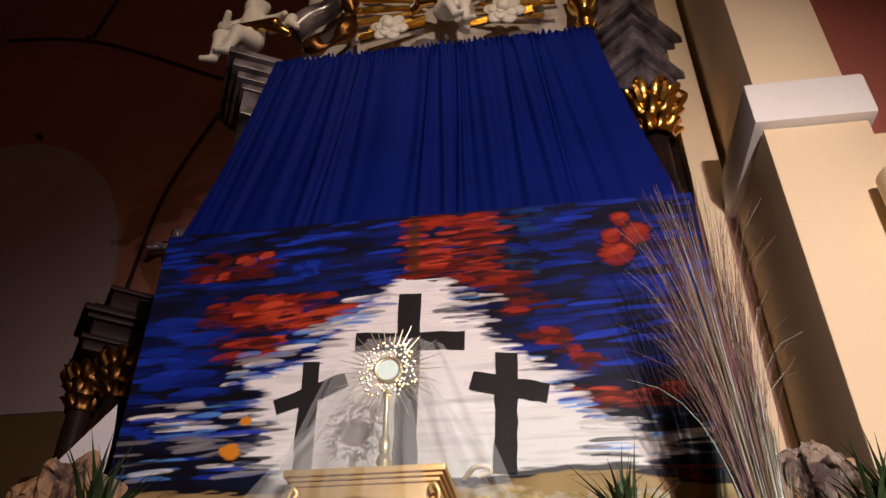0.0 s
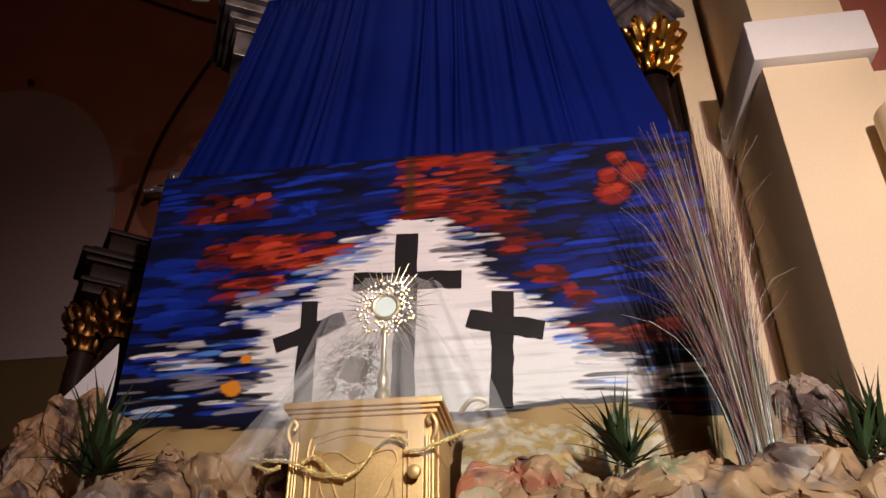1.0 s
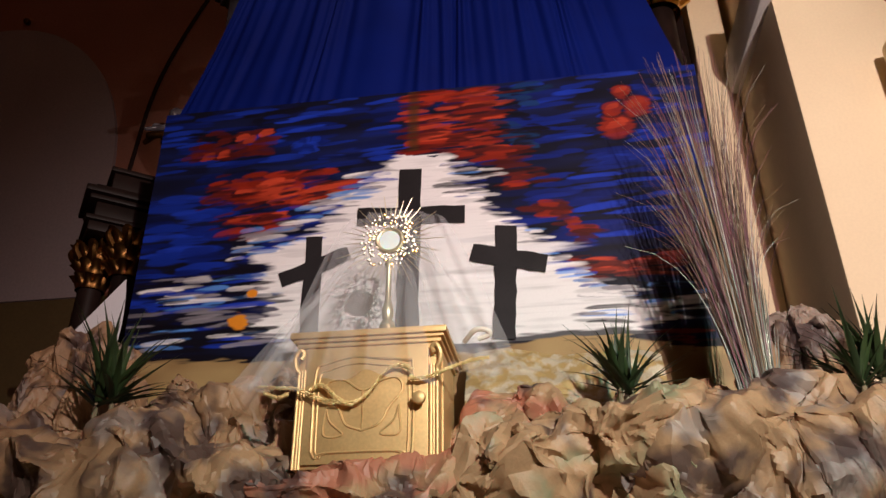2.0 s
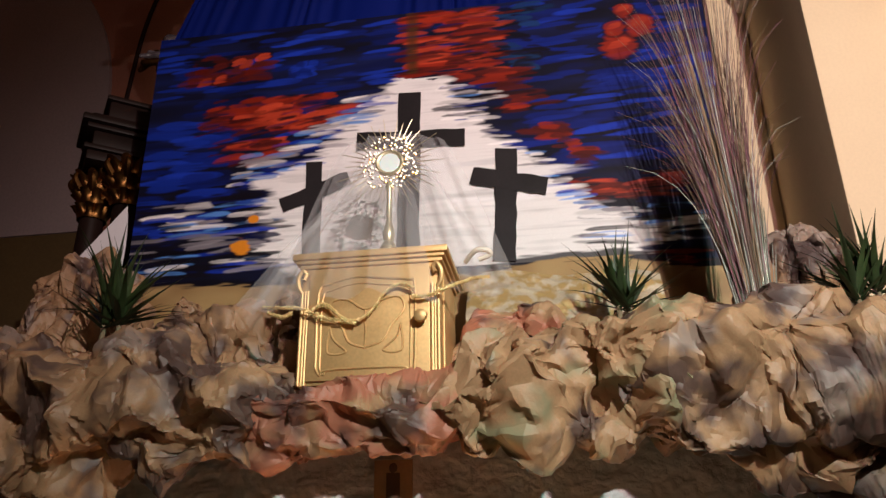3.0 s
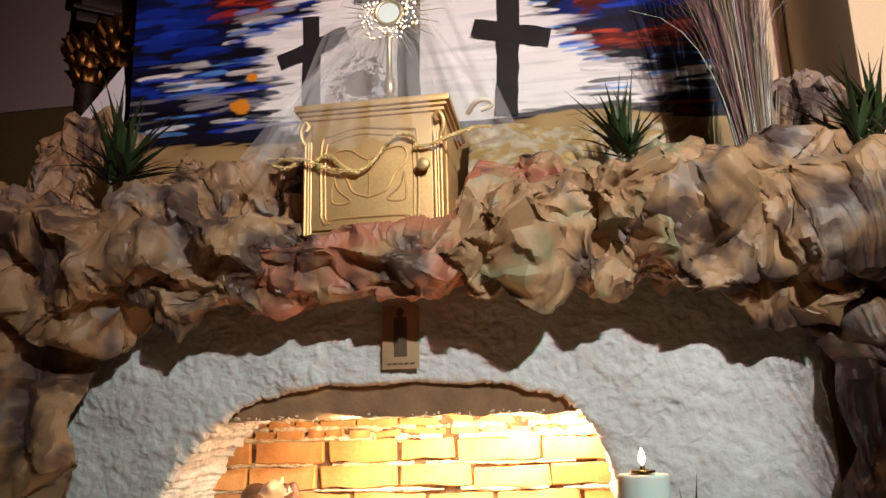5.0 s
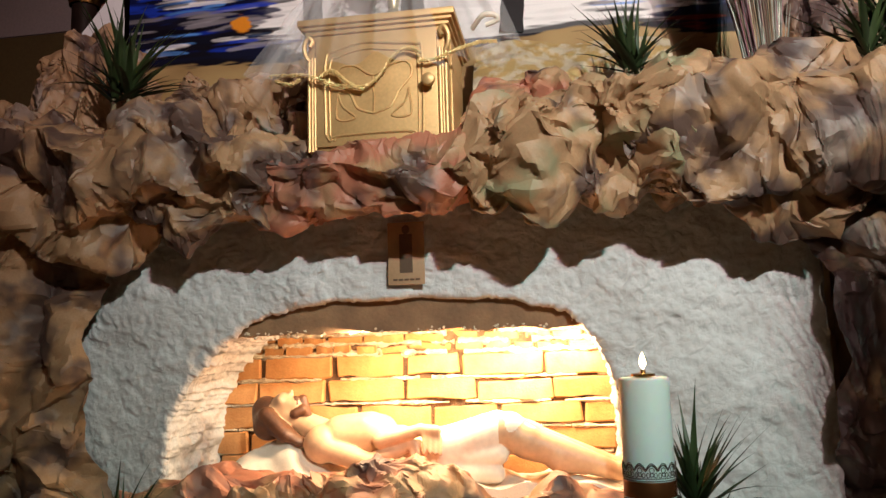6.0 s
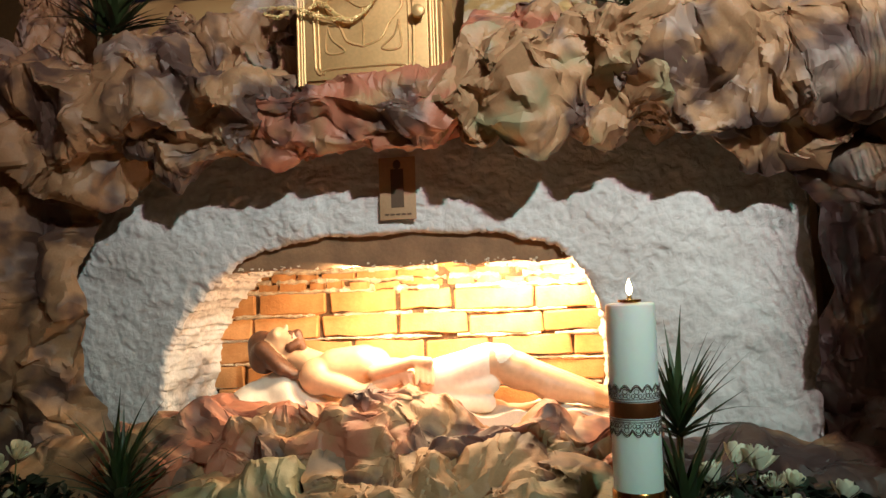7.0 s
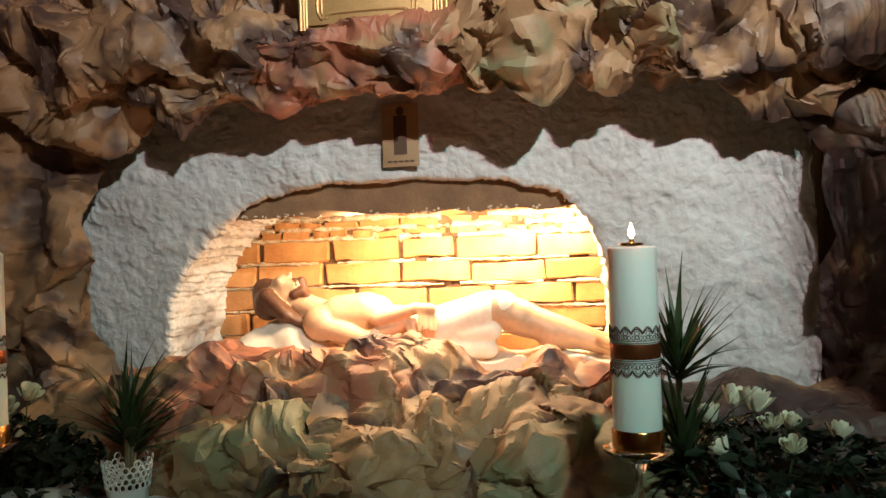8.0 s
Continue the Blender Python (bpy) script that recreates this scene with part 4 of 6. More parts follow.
for x, z in ((-1.40, 3.045), (-1.36, 3.03), (-1.28, 3.06), (-1.56, 2.95), (-1.48, 2.96)):
    stroke(x, z, 0.08, 0.045, LIVE, 0.2, 0.8)
field(16, -1.12, -1.02, 2.93, 3.0, (0.05, 0.09), (0.03, 0.05), (BLUE, BRIGHT), (-0.3, 0.3))
for cx, cz, q in ((0.385, 2.915, 0.085), (0.485, 3.025, 0.075), (0.375, 3.02, 0.05), (0.42, 3.11, 0.05)):
    d = np.hypot(GX - cx, (GZ - cz) * 1.1) / q
    lay(np.clip(3 * (1.25 - d + 0.5 * RAGGED), 0, 1) * 0.85, BLACK)
    lay(np.clip(4 * (1 - d + 0.4 * RAGGED), 0, 1) * (0.55 + 0.45 * streaks(0.05, 0.03, 21)), RED)
    stroke(cx, cz + 0.2 * q, q * 1.3, q * 0.6, LIVE, 0.3, 0.75)
lay(np.clip(1 - ((GX + 0.55) / 0.035) ** 2, 0, 1) * (GZ > 2.88) * 0.8, (0.06, 0.028, 0.010))
field(45, -0.60, -0.05, 2.70, PZ1, (0.10, 0.24), (0.010, 0.022), (BLACK, DULL), (0.0, 0.10), 0.8)
field(45, -1.52, -0.90, 2.45, 2.86, (0.08, 0.2), (0.010, 0.022), (BLACK, DULL, DEEP), (0.0, 0.2), 0.75)
field(22, 0.05, 0.65, 2.14, 2.30, (0.10, 0.22), (0.010, 0.02), (BLACK, DULL), (-0.05, 0.1), 0.75)
# white hill
HZ = (1.92, 1.98, 2.03, 2.16, 2.30, 2.41, 2.43, 2.52, 2.62, 2.72, 2.82, 2.86)
HL = (-1.10, -1.16, -1.26, -1.25, -1.24, -1.29, -1.13, -0.98, -0.88, -0.78, -0.68, -0.62)
HR = (0.46, 0.50, 0.53, 0.24, 0.09, 0.01, -0.01, -0.16, -0.26, -0.30, -0.35, -0.40)
shift = 0.10 * RAGGED + 0.07 * (streaks(0.2, 0.03, 8) - 0.5)
L, R = np.interp(GZ, HZ, HL), np.interp(GZ, HZ, HR)
inside = np.clip(np.minimum((GX - L + shift) / 0.05, (R - GX + shift) / 0.05), 0, 1) * (GZ < 2.85 + 0.06 * RAGGED) * (GZ > 1.92)
for q in range(70):
    f = rng.uniform(0, 1)
    stroke(-1.34 + 0.62 * f + rng.normal(0, 0.03), 2.40 + 0.36 * f + rng.normal(0, 0.03), rng.uniform(0.10, 0.2), rng.uniform(0.014, 0.03), (SKY, BRIGHT, GREY, WHITE)[rng.randint(4)], 0.08, 0.7)
lay(inside * np.clip(1.25 - 0.5 * BRISTLE, 0, 1), WHITE)
for q in range(120):
    z = rng.uniform(1.97, 2.80)
    l, e = float(np.interp(z, HZ, HL)), float(np.interp(z, HZ, HR))
    x = (l + rng.uniform(0.0, 0.08)) if q % 2 else (e - rng.uniform(0.0, 0.08))
    stroke(x, z, rng.uniform(0.07, 0.18), rng.uniform(0.010, 0.022), (SKY, WHITE, GREY, BRIGHT, WHITE)[rng.randint(5)], rng.uniform(-0.05, 0.08), 0.75)
field(26, -0.40, -0.20, 2.60, 2.76, (0.10, 0.22), (0.012, 0.022), (GREY, WHITE, BLACK), (-0.04, 0.08), 0.8)
field(40, -1.1, 0.05, 1.98, 2.4, (0.2, 0.4), (0.02, 0.05), ((0.72, 0.70, 0.72), WHITE), (-0.03, 0.05), 0.6)
# water and shore on both sides of the hill
field(60, PX0, -1.22, 1.95, 2.34, (0.16, 0.34), (0.020, 0.040), (BLACK, DEEP, BLACK), (-0.02, 0.06))
field(70, -1.76, -1.22, 1.97, 2.30, (0.12, 0.34), (0.012, 0.028), (WHITE, GREY, SKY, BRIGHT, GREY, BLACK), (-0.02, 0.07), 0.85)
stroke(-1.52, 2.29, 0.16, 0.045, WHITE, 0.03, 0.8)
field(40, 0.12, 0.70, 1.97, 2.13, (0.10, 0.28), (0.012, 0.028), (WHITE, WHITE, SKY, BLACK, GREY), (-0.10, 0.02), 0.85)
field(26, 0.45, PX1, 1.85, 2.20, (0.12, 0.25), (0.02, 0.04), (BLACK, DEEP), (-0.12, 0.02))
field(16, 0.12, 0.58, 1.86, 1.93, (0.12, 0.25), (0.014, 0.028), (RED, DULL), (-0.04, 0.02))
for x, z, q in ((-1.305, 2.075, 0.048), (-1.255, 2.205, 0.026)):
    d = np.hypot(GX - x, (GZ - z) * 1.15) / q
    lay(np.clip(4 * (1 - d + 0.5 * RAGGED), 0, 1), (0.70, 0.24, 0.02))
# ochre foreground hills with a dark upper edge
edge = 1.885 + 0.045 * np.abs(np.sin(3.6 * GX + 1.1)) - 0.12 * np.maximum(0, GX - 0.3) - 0.06 * np.maximum(0, -1.35 - GX) + 0.03 * RAGGED
lay(np.clip((edge + 0.028 - GZ) / 0.012, 0, 1) * 0.9, BLACK)
lay(np.clip((edge - GZ) / 0.010, 0, 1), (0.40, 0.27, 0.12))
lay(np.clip((edge - GZ) / 0.010, 0, 1) * streaks(0.12, 0.05, 31), (0.24, 0.14, 0.06))
k = np.arange(NX * NZ).reshape(NX, NZ)
co = np.stack([GX, PY + 0.004 * np.sin(np.arange(NX) * 0.036)[:, None] * (1 - (GZ - PZ0) / 1.7) - 0.0012 * BRISTLE * paintwork.max(-1), GZ], -1)
me = bpy.data.meshes.new("canvas")
me.from_pydata(co.reshape(-1, 3).tolist(), [], np.stack([k[:-1, :-1], k[1:, :-1], k[1:, 1:], k[:-1, 1:]], -1).reshape(-1, 4).tolist())
me.polygons.foreach_set("use_smooth", [True] * len(me.polygons))
att = me.color_attributes.new("paint", "FLOAT_COLOR", "POINT")
att.data.foreach_set("color", np.concatenate([paintwork, np.ones((NX, NZ, 1))], -1).astype(np.float32).ravel())
me.materials.append(M_CANVAS)
me.update()
new("canvas", me).parent = paint
bm = box(bmesh.new(), (PX0, PY + 0.006, PZ0), (PX1, PY + 0.018, PZ1))
part("canvas_back", bm, M_CANVASBACK, paint, "white back of the canvas")


def plank(b, a, c, w, y):
    a, c = Vector((a[0], y, a[1])), Vector((c[0], y, c[1]))
    d = (c - a).normalized()
    s = Vector((-d.z, 0, d.x)) * w / 2
    k = 10
    rows = [(b.verts.new(a.lerp(c, i / k) + s + 0.004 * Vector((rnd.uniform(-1, 1), 0, rnd.uniform(-1, 1)))), b.verts.new(a.lerp(c, i / k) - s + 0.004 * Vector((rnd.uniform(-1, 1), 0, rnd.uniform(-1, 1))))) for i in range(k + 1)]
    for p, q in zip(rows, rows[1:]):
        b.faces.new((p[0], p[1], q[1], q[0]))


for up0, up1, w, l0, l1, w2 in (((-0.56, 2.775), (-0.565, 1.95), 0.098, (-0.80, 2.545), (-0.315, 2.52), 0.088), ((-0.135, 2.445), (-0.165, 1.93), 0.092, (-0.29, 2.33), (0.028, 2.25), 0.082), ((-0.99, 2.46), (-0.985, 1.98), 0.078, (-1.13, 2.255), (-0.83, 2.365), 0.072)):
    bm = bmesh.new()
    plank(bm, up0, up1, w, PY - 0.0075)
    plank(bm, l0, l1, w2, PY - 0.0085)
    part("cross", bm, P_BLACK, paint, "black painted cross", smooth=0)
# turned-over corner of the canvas
Q = np.zeros((30, 14, 3))
for i in range(30):
    for j in range(14):
        f, g = i / 29, j / 13
        x = -1.825 - 0.36 * f * (1 - 0.0 * g)
        zt = 2.29 - 0.39 * f
        zb = 2.04 - 0.40 * f ** 1.0 + 0.0
        a = math.pi * 0.9 * g
        Q[i, j] = (x + 0.02 * math.sin(a), 2.86 + 0.03 * math.cos(a) * f, zt + (zb - 0.12 - zt) * g)
part("turned_corner", grid_mesh(Q), M_CANVASBACK, paint, "white back of the curled canvas corner")

# ---------------------------------------------------------------- curtain
NU, NV = 300, 90
Q = np.zeros((NU, NV, 3))
for i in range(NU):
    u = i / (NU - 1)
    for j in range(NV):
        v = j / (NV - 1)
        w = v ** 0.8
        xt, xb = -1.49 + 1.95 * u, -1.86 + 2.64 * u
        x = xt + (xb - xt) * v
        ph = 2 * math.pi * (15 * u + 0.5 * math.sin(9 * u) + 0.35 * math.sin(23 * u))
        fold = 0.020 * math.sin(ph) + 0.012 * math.sin(2.3 * ph + 1 + 0.7 * v) + 0.010 * math.sin(0.37 * ph + 2.0 * v)
        fade = (0.55 + 0.45 * math.sin(math.pi * min(1, v * 1.1))) * (0.35 + 0.65 * math.sin(math.pi * u) ** 0.6)
        gather = 0.012 * math.sin(2 * math.pi * 62 * u + 3 * math.sin(17 * u)) * math.exp(-(v / 0.05) ** 2)
        z = 4.655 + 0.014 * math.sin(2 * math.pi * 70 * u) * (j == 0) - 1.50 * v
        Q[i, j] = (x + 0.012 * math.sin(ph * 0.5 + 3 * v), 3.06 + 0.6 * fold * fade + gather - 0.05 * v + 0.03 * math.sin(math.pi * v), z)
cur = thing("curtain", (0, 0, 0), "royal blue cloth curtain gathered along its top edge", "curtain")
part("cloth", grid_mesh(Q), M_BLUE, cur, smooth=1.2)
bm = tube(bmesh.new(), [(-1.47, 3.12, 4.60), (0.43, 3.12, 4.60)], 0.012, 10)
part("rod", bm, M_GILT_DULL_SHADED, cur)

# ---------------------------------------------------------------- veil, cord, glitter cloth
def veil(name, top, foot, y_at, pleats, seed, mat, parent, label):
    """Net that fans out from a narrow top; top and foot are (x0, x1, z), y_at(v, a) its depth."""
    r = random.Random(seed)
    ph = [r.uniform(0, 6.3) for _ in range(3)]
    nu, nv = 120, 60
    Q = np.zeros((nu, nv, 3))
    for i in range(nu):
        u = i / (nu - 1)
        for j in range(nv):
            v = j / (nv - 1)
            x0, x1 = top[0] + (foot[0] - top[0]) * v ** 0.85, top[1] + (foot[1] - top[1]) * v ** 0.85
            z = top[2] + (foot[2] - top[2]) * v + 0.02 * math.sin(7 * u + ph[0]) * v - 0.05 * (2 * u - 1) ** 2 * (1 - v)
            w = 0.022 * (0.3 + v) * math.sin(2 * math.pi * pleats * u + ph[1] + 0.5 * math.sin(5 * u)) + 0.010 * math.sin(4.7 * pleats * u + ph[2])
            Q[i, j] = (x0 + (x1 - x0) * u + 0.008 * math.sin(6.28 * pleats * u), y_at(v, 2 * u - 1) + w, z)
    return part(name, grid_mesh(Q), mat, parent, label, smooth=1.5)


tulle = thing("tulle_veil", (0, 0, 0), "white tulle veil draped behind the monstrance and over the tabernacle", "veil")
veil("back_layer", (-0.80, -0.38, 2.44), (-1.04, -0.12, 1.77), lambda v, a: 2.70 - 0.02 * v, 6, 4, M_TULLE, tulle, "white net behind the monstrance")
veil("front_layer", (-0.66, -0.46, 2.10), (-0.98, -0.34, 1.56), lambda v, a: 2.40 - 0.20 * min(1, v / 0.58) - 0.015 * v + 0.05 * a * a, 5, 9, M_TULLE_FRONT, tulle, "thin white net hanging over the tabernacle door")
veil("side_layer", (-0.50, -0.44, 2.25), (-0.34, -0.12, 1.66), lambda v, a: 2.56 - 0.04 * v, 3, 14, M_TULLE_FRONT, tulle, "thin white net beside the tabernacle")
veil("left_layer", (-0.66, -0.60, 2.22), (-1.02, -0.78, 1.60), lambda v, a: 2.52 - 0.20 * v, 3, 17, M_TULLE_FRONT, tulle, "thin white net beside the tabernacle")
cord = thing("gold_cord", (0, 0, 0), "twisted gold cord garland tied round the veil", "cord")
for pts in ([(-0.93, 2.30, 1.585), (-0.86, 2.25, 1.565), (-0.78, 2.243, 1.555), (-0.70, 2.243, 1.52), (-0.61, 2.243, 1.505), (-0.555, 2.243, 1.53), (-0.50, 2.243, 1.60), (-0.455, 2.243, 1.618), (-0.415, 2.243, 1.60)], [(-0.42, 2.243, 1.575), (-0.37, 2.243, 1.575), (-0.30, 2.243, 1.60), (-0.24, 2.30, 1.64), (-0.19, 2.40, 1.68)], [(-0.90, 2.28, 1.56), (-0.84, 2.24, 1.53), (-0.80, 2.22, 1.535)], [(-0.74, 2.243, 1.55), (-0.70, 2.243, 1.565), (-0.64, 2.243, 1.515), (-0.60, 2.243, 1.50)]):
    core = spline(pts, 150)
    for k in range(3):
        tw = [tuple(np.array(p) + np.array([rnd.gauss(0, 0.0014) for _ in range(3)]) + 0.0045 * np.array((0.35 * math.cos(i * 0.8 + k * 2.1), math.sin(i * 0.8 + k * 2.1), math.cos(i * 0.8 + k * 2.1)))) for i, p in enumerate(core)]
        part("strand", tube(bmesh.new(), tw, 0.0022, 5), M_ROPE, cord)
bm = tube(bmesh.new(), spline([(-0.28, 2.50, 1.775), (-0.24, 2.46, 1.80), (-0.20, 2.46, 1.80), (-0.19, 2.47, 1.785), (-0.23, 2.48, 1.775)], 40), 0.009, 8)
tagged(part("cord_loop", bm, M_DRAPE), "pale twisted cloth loop at the tabernacle's corner", "cord")
n = 70
U, V = np.meshgrid(np.linspace(0, 1, n), np.linspace(0, 1, 40), indexing="ij")
Q = np.stack([-0.30 + 0.72 * U, 2.80 - 0.13 * V, 1.83 - 0.24 * V - 0.10 * np.maximum(0, U - 0.55) + 0.02 * np.sin(9 * U)], -1)
Q = crumple(Q, U * 0.9, V * 0.4, 77, 0.010, 0.16)
tagged(part("glitter_cloth", grid_mesh(Q), M_ORGANZA, smooth=0.6), "sheer gold glitter fabric laid over the paper", "fabric")


# ---------------------------------------------------------------- figures
def figure_at(prims, o, s=1.0, flip=1):
    out = []
    for a, b, ra, rb, m in prims:
        f = lambda p: (o[0] + flip * s * p[0], o[1] + s * p[1], o[2] + s * p[2])
        out.append((f(a), f(b), s * ra, s * rb, m))
    return out


Y = 2.74
body = [
    ((-1.065, Y, 0.470), (-1.03, Y - 0.01, 0.465), 0.056, 0.052, 0),
    ((-1.045, Y - 0.015, 0.505), (-1.00, Y - 0.02, 0.495), 0.040, 0.034, 0),
    ((-1.012, Y - 0.02, 0.548), (-1.022, Y - 0.02, 0.53), 0.008, 0.011, 0),
    ((-1.045, Y - 0.045, 0.520), (-1.045, Y - 0.01, 0.528), 0.016, 0.016, 0),
    ((-1.115, Y, 0.480), (-1.10, Y - 0.02, 0.43), 0.054, 0.056, 1),
    ((-1.10, Y - 0.045, 0.455), (-1.02, Y - 0.07, 0.405), 0.040, 0.030, 1),
    ((-1.02, Y - 0.07, 0.405), (-0.955, Y - 0.08, 0.375), 0.030, 0.018, 1),
    ((-0.972, Y - 0.015, 0.520), (-0.958, Y - 0.02, 0.470), 0.018, 0.020, 1),
    ((-0.990, Y - 0.05, 0.470), (-0.965, Y - 0.04, 0.485), 0.016, 0.016, 1),
    ((-0.995, Y - 0.03, 0.527), (-0.985, Y - 0.04, 0.505), 0.008, 0.008, 1),
    ((-1.00, Y, 0.445), (-0.90, Y, 0.40), 0.042, 0.05, 0),
    ((-0.88, Y - 0.07, 0.365), (-0.86, Y + 0.08, 0.375), 0.066, 0.062, 0),
    ((-0.82, Y - 0.03, 0.385), (-0.72, Y - 0.02, 0.395), 0.078, 0.078, 0),
    ((-0.80, Y + 0.04, 0.385), (-0.70, Y + 0.04, 0.39), 0.075, 0.07, 0),
    ((-0.70, Y, 0.352), (-0.52, Y, 0.322), 0.076, 0.073, 0),
    ((-0.79, Y - 0.055, 0.425), (-0.73, Y - 0.055, 0.43), 0.034, 0.034, 0),
    ((-0.70, Y - 0.06, 0.40), (-0.62, Y - 0.055, 0.375), 0.026, 0.022, 0),
    ((-0.87, Y - 0.09, 0.355), (-0.70, Y - 0.115, 0.305), 0.042, 0.034, 0),
    ((-0.70, Y - 0.115, 0.305), (-0.575, Y - 0.09, 0.36), 0.032, 0.024, 0),
    ((-0.575, Y - 0.09, 0.365), (-0.535, Y - 0.095, 0.365), 0.022, 0.016, 0),
    ((-0.545, Y - 0.10, 0.372), (-0.525, Y - 0.118, 0.325), 0.011, 0.008, 0),
    ((-0.530, Y - 0.09, 0.372), (-0.508, Y - 0.112, 0.330), 0.011, 0.008, 0),
    ((-0.560, Y - 0.10, 0.368), (-0.545, Y - 0.120, 0.325), 0.011, 0.008, 0),
    ((-0.70, Y + 0.07, 0.39), (-0.60, Y, 0.40), 0.028, 0.022, 0),
    ((-0.50, Y, 0.325), (-0.40, Y, 0.325), 0.084, 0.090, 2),
    ((-0.44, Y - 0.04, 0.34), (-0.27, Y - 0.05, 0.400), 0.080, 0.066, 2),
    ((-0.44, Y + 0.05, 0.34), (-0.27, Y + 0.05, 0.40), 0.074, 0.064, 2),
    ((-0.52, Y - 0.07, 0.27), (-0.34, Y - 0.09, 0.26), 0.040, 0.03, 2),
    ((-0.30, Y - 0.03, 0.40), (-0.22, Y - 0.05, 0.405), 0.060, 0.062, 2),
    ((-0.24, Y - 0.05, 0.400), (-0.16, Y - 0.05, 0.37), 0.064, 0.060, 0),
    ((-0.24, Y + 0.05, 0.395), (-0.16, Y + 0.05, 0.37), 0.060, 0.058, 0),
    ((-0.16, Y - 0.05, 0.365), (0.14, Y - 0.04, 0.262), 0.060, 0.030, 0),
    ((-0.16, Y + 0.05, 0.365), (0.14, Y + 0.04, 0.27), 0.056, 0.030, 0),
    ((-0.06, Y - 0.05, 0.315), (0.02, Y - 0.04, 0.295), 0.050, 0.042, 0),
    ((0.14, Y - 0.04, 0.262), (0.19, Y - 0.05, 0.305), 0.030, 0.018, 0),
    ((0.14, Y + 0.04, 0.265), (0.19, Y + 0.05, 0.31), 0.030, 0.018, 0),
]
for i in range(4):
    body.append(((-0.505 + 0.018 * i, Y - 0.125, 0.400 - 0.004 * i), (-0.500 + 0.018 * i, Y - 0.150, 0.345 - 0.004 * abs(i - 1)), 0.0095, 0.0070, 0))
body += [((-0.52, Y - 0.11, 0.415), (-0.465, Y - 0.12, 0.412), 0.020, 0.020, 0), ((-0.66, Y - 0.11, 0.38), (-0.52, Y - 0.11, 0.415), 0.028, 0.020, 0)]
body += [((-1.09, Y - 0.07, 0.47), (-1.01, Y - 0.09, 0.40), 0.030, 0.026, 1), ((-1.03, Y - 0.085, 0.415), (-0.965, Y - 0.095, 0.375), 0.022, 0.012, 1)]
body += [((-0.44, Y - 0.07, 0.275), (-0.27, Y - 0.085, 0.265), 0.050, 0.034, 2), ((-0.36, Y - 0.07, 0.32), (-0.26, Y - 0.08, 0.33), 0.045, 0.038, 2)]
for i in range(10):
    a = -0.53 + 0.030 * i
    body.append(((-0.30 + 0.006 * i, Y - 0.10, 0.405 - 0.002 * i), (a, Y - 0.105 + 0.002 * i, 0.27 + 0.002 * i), 0.006, 0.009, 2))
blob_figure("recumbent_statue", body, (M_SKIN, M_HAIR, M_DRAPE), 0.0055, (-1.24, 2.54, 0.17), (0.26, 2.94, 0.60), 0.008, "painted plaster figure lying on white bedding in the tomb", "statue")
# bedding under the figure
U, V = np.meshgrid(np.linspace(-1.26, 0.24, 150), np.linspace(0, 1, 50), indexing="ij")
Z = 0.235 + 0.15 * np.exp(-(np.abs(U + 1.05) / 0.17) ** 3) * np.sin(math.pi * V) + 0.012 * np.sin(U * 31 + 4 * V)
Q = np.stack([U, 2.56 + 0.36 * V, np.where(V < 0.06, 0.16, Z)], -1)
Q = crumple(Q, U, V * 0.4, 88, 0.010, 0.09, 3)
tagged(part("bedding", grid_mesh(Q), M_PILLOW, smooth=0.8), "white cloth bedding with a soft pillow fold", "bedding")

# ---------------------------------------------------------------- retable above and behind the curtain
bm = box(bmesh.new(), (-1.62, 3.72, 4.85), (0.97, 3.95, 7.2), 0.01)
retable = thing("retable", (0, 0, 0), "baroque altarpiece of dark veined marble with gilt and white stucco ornament", "altarpiece")
part("lower_panel", box(bmesh.new(), (-1.62, 3.72, STEP), (0.97, 3.95, 4.846), 0.01), M_BLACKMARBLE, retable)
part("back_panel", bm, M_LIGHTMARBLE, retable, "grey veined marble panel")


def stack(at, sizes, turn, mat, name, label=""):
    """Cornice mouldings piled on one another: (half width, half depth, height)."""
    z = 0
    for w, d, h in sizes:
        part(name, box(bmesh.new(), (-w, -d, z), (w, d, z + h), min(0.012, h * 0.3), Matrix.Translation(at) @ pose(0, 0, 0, 0, 0, turn)), mat, retable, label)
        z += h


stack((-1.70, 3.55, 4.47), ((0.20, 0.20, 0.20), (0.22, 0.22, 0.05), (0.26, 0.26, 0.06), (0.30, 0.30, 0.07), (0.34, 0.34, 0.05)), 28, M_MARBLE, "cornice", "projecting dark marble cornice block")
stack((0.78, 3.62, 4.50), ((0.17, 0.16, 0.16), (0.19, 0.18, 0.06), (0.23, 0.22, 0.07), (0.18, 0.17, 0.22), (0.22, 0.21, 0.06), (0.26, 0.25, 0.07), (0.17, 0.17, 0.5)), 45, M_MARBLE, "cornice", "stepped dark marble cornice")
stack((-2.42, 3.66, 2.90), ((0.20, 0.15, 0.06), (0.22, 0.17, 0.03), (0.18, 0.14, 0.10), (0.22, 0.17, 0.03), (0.25, 0.20, 0.04), (0.20, 0.16, 0.03), (0.12, 0.12, 0.12), (0.14, 0.14, 0.03)), 38, M_BLACKMARBLE, "side_cornice", "black marble side cornice")
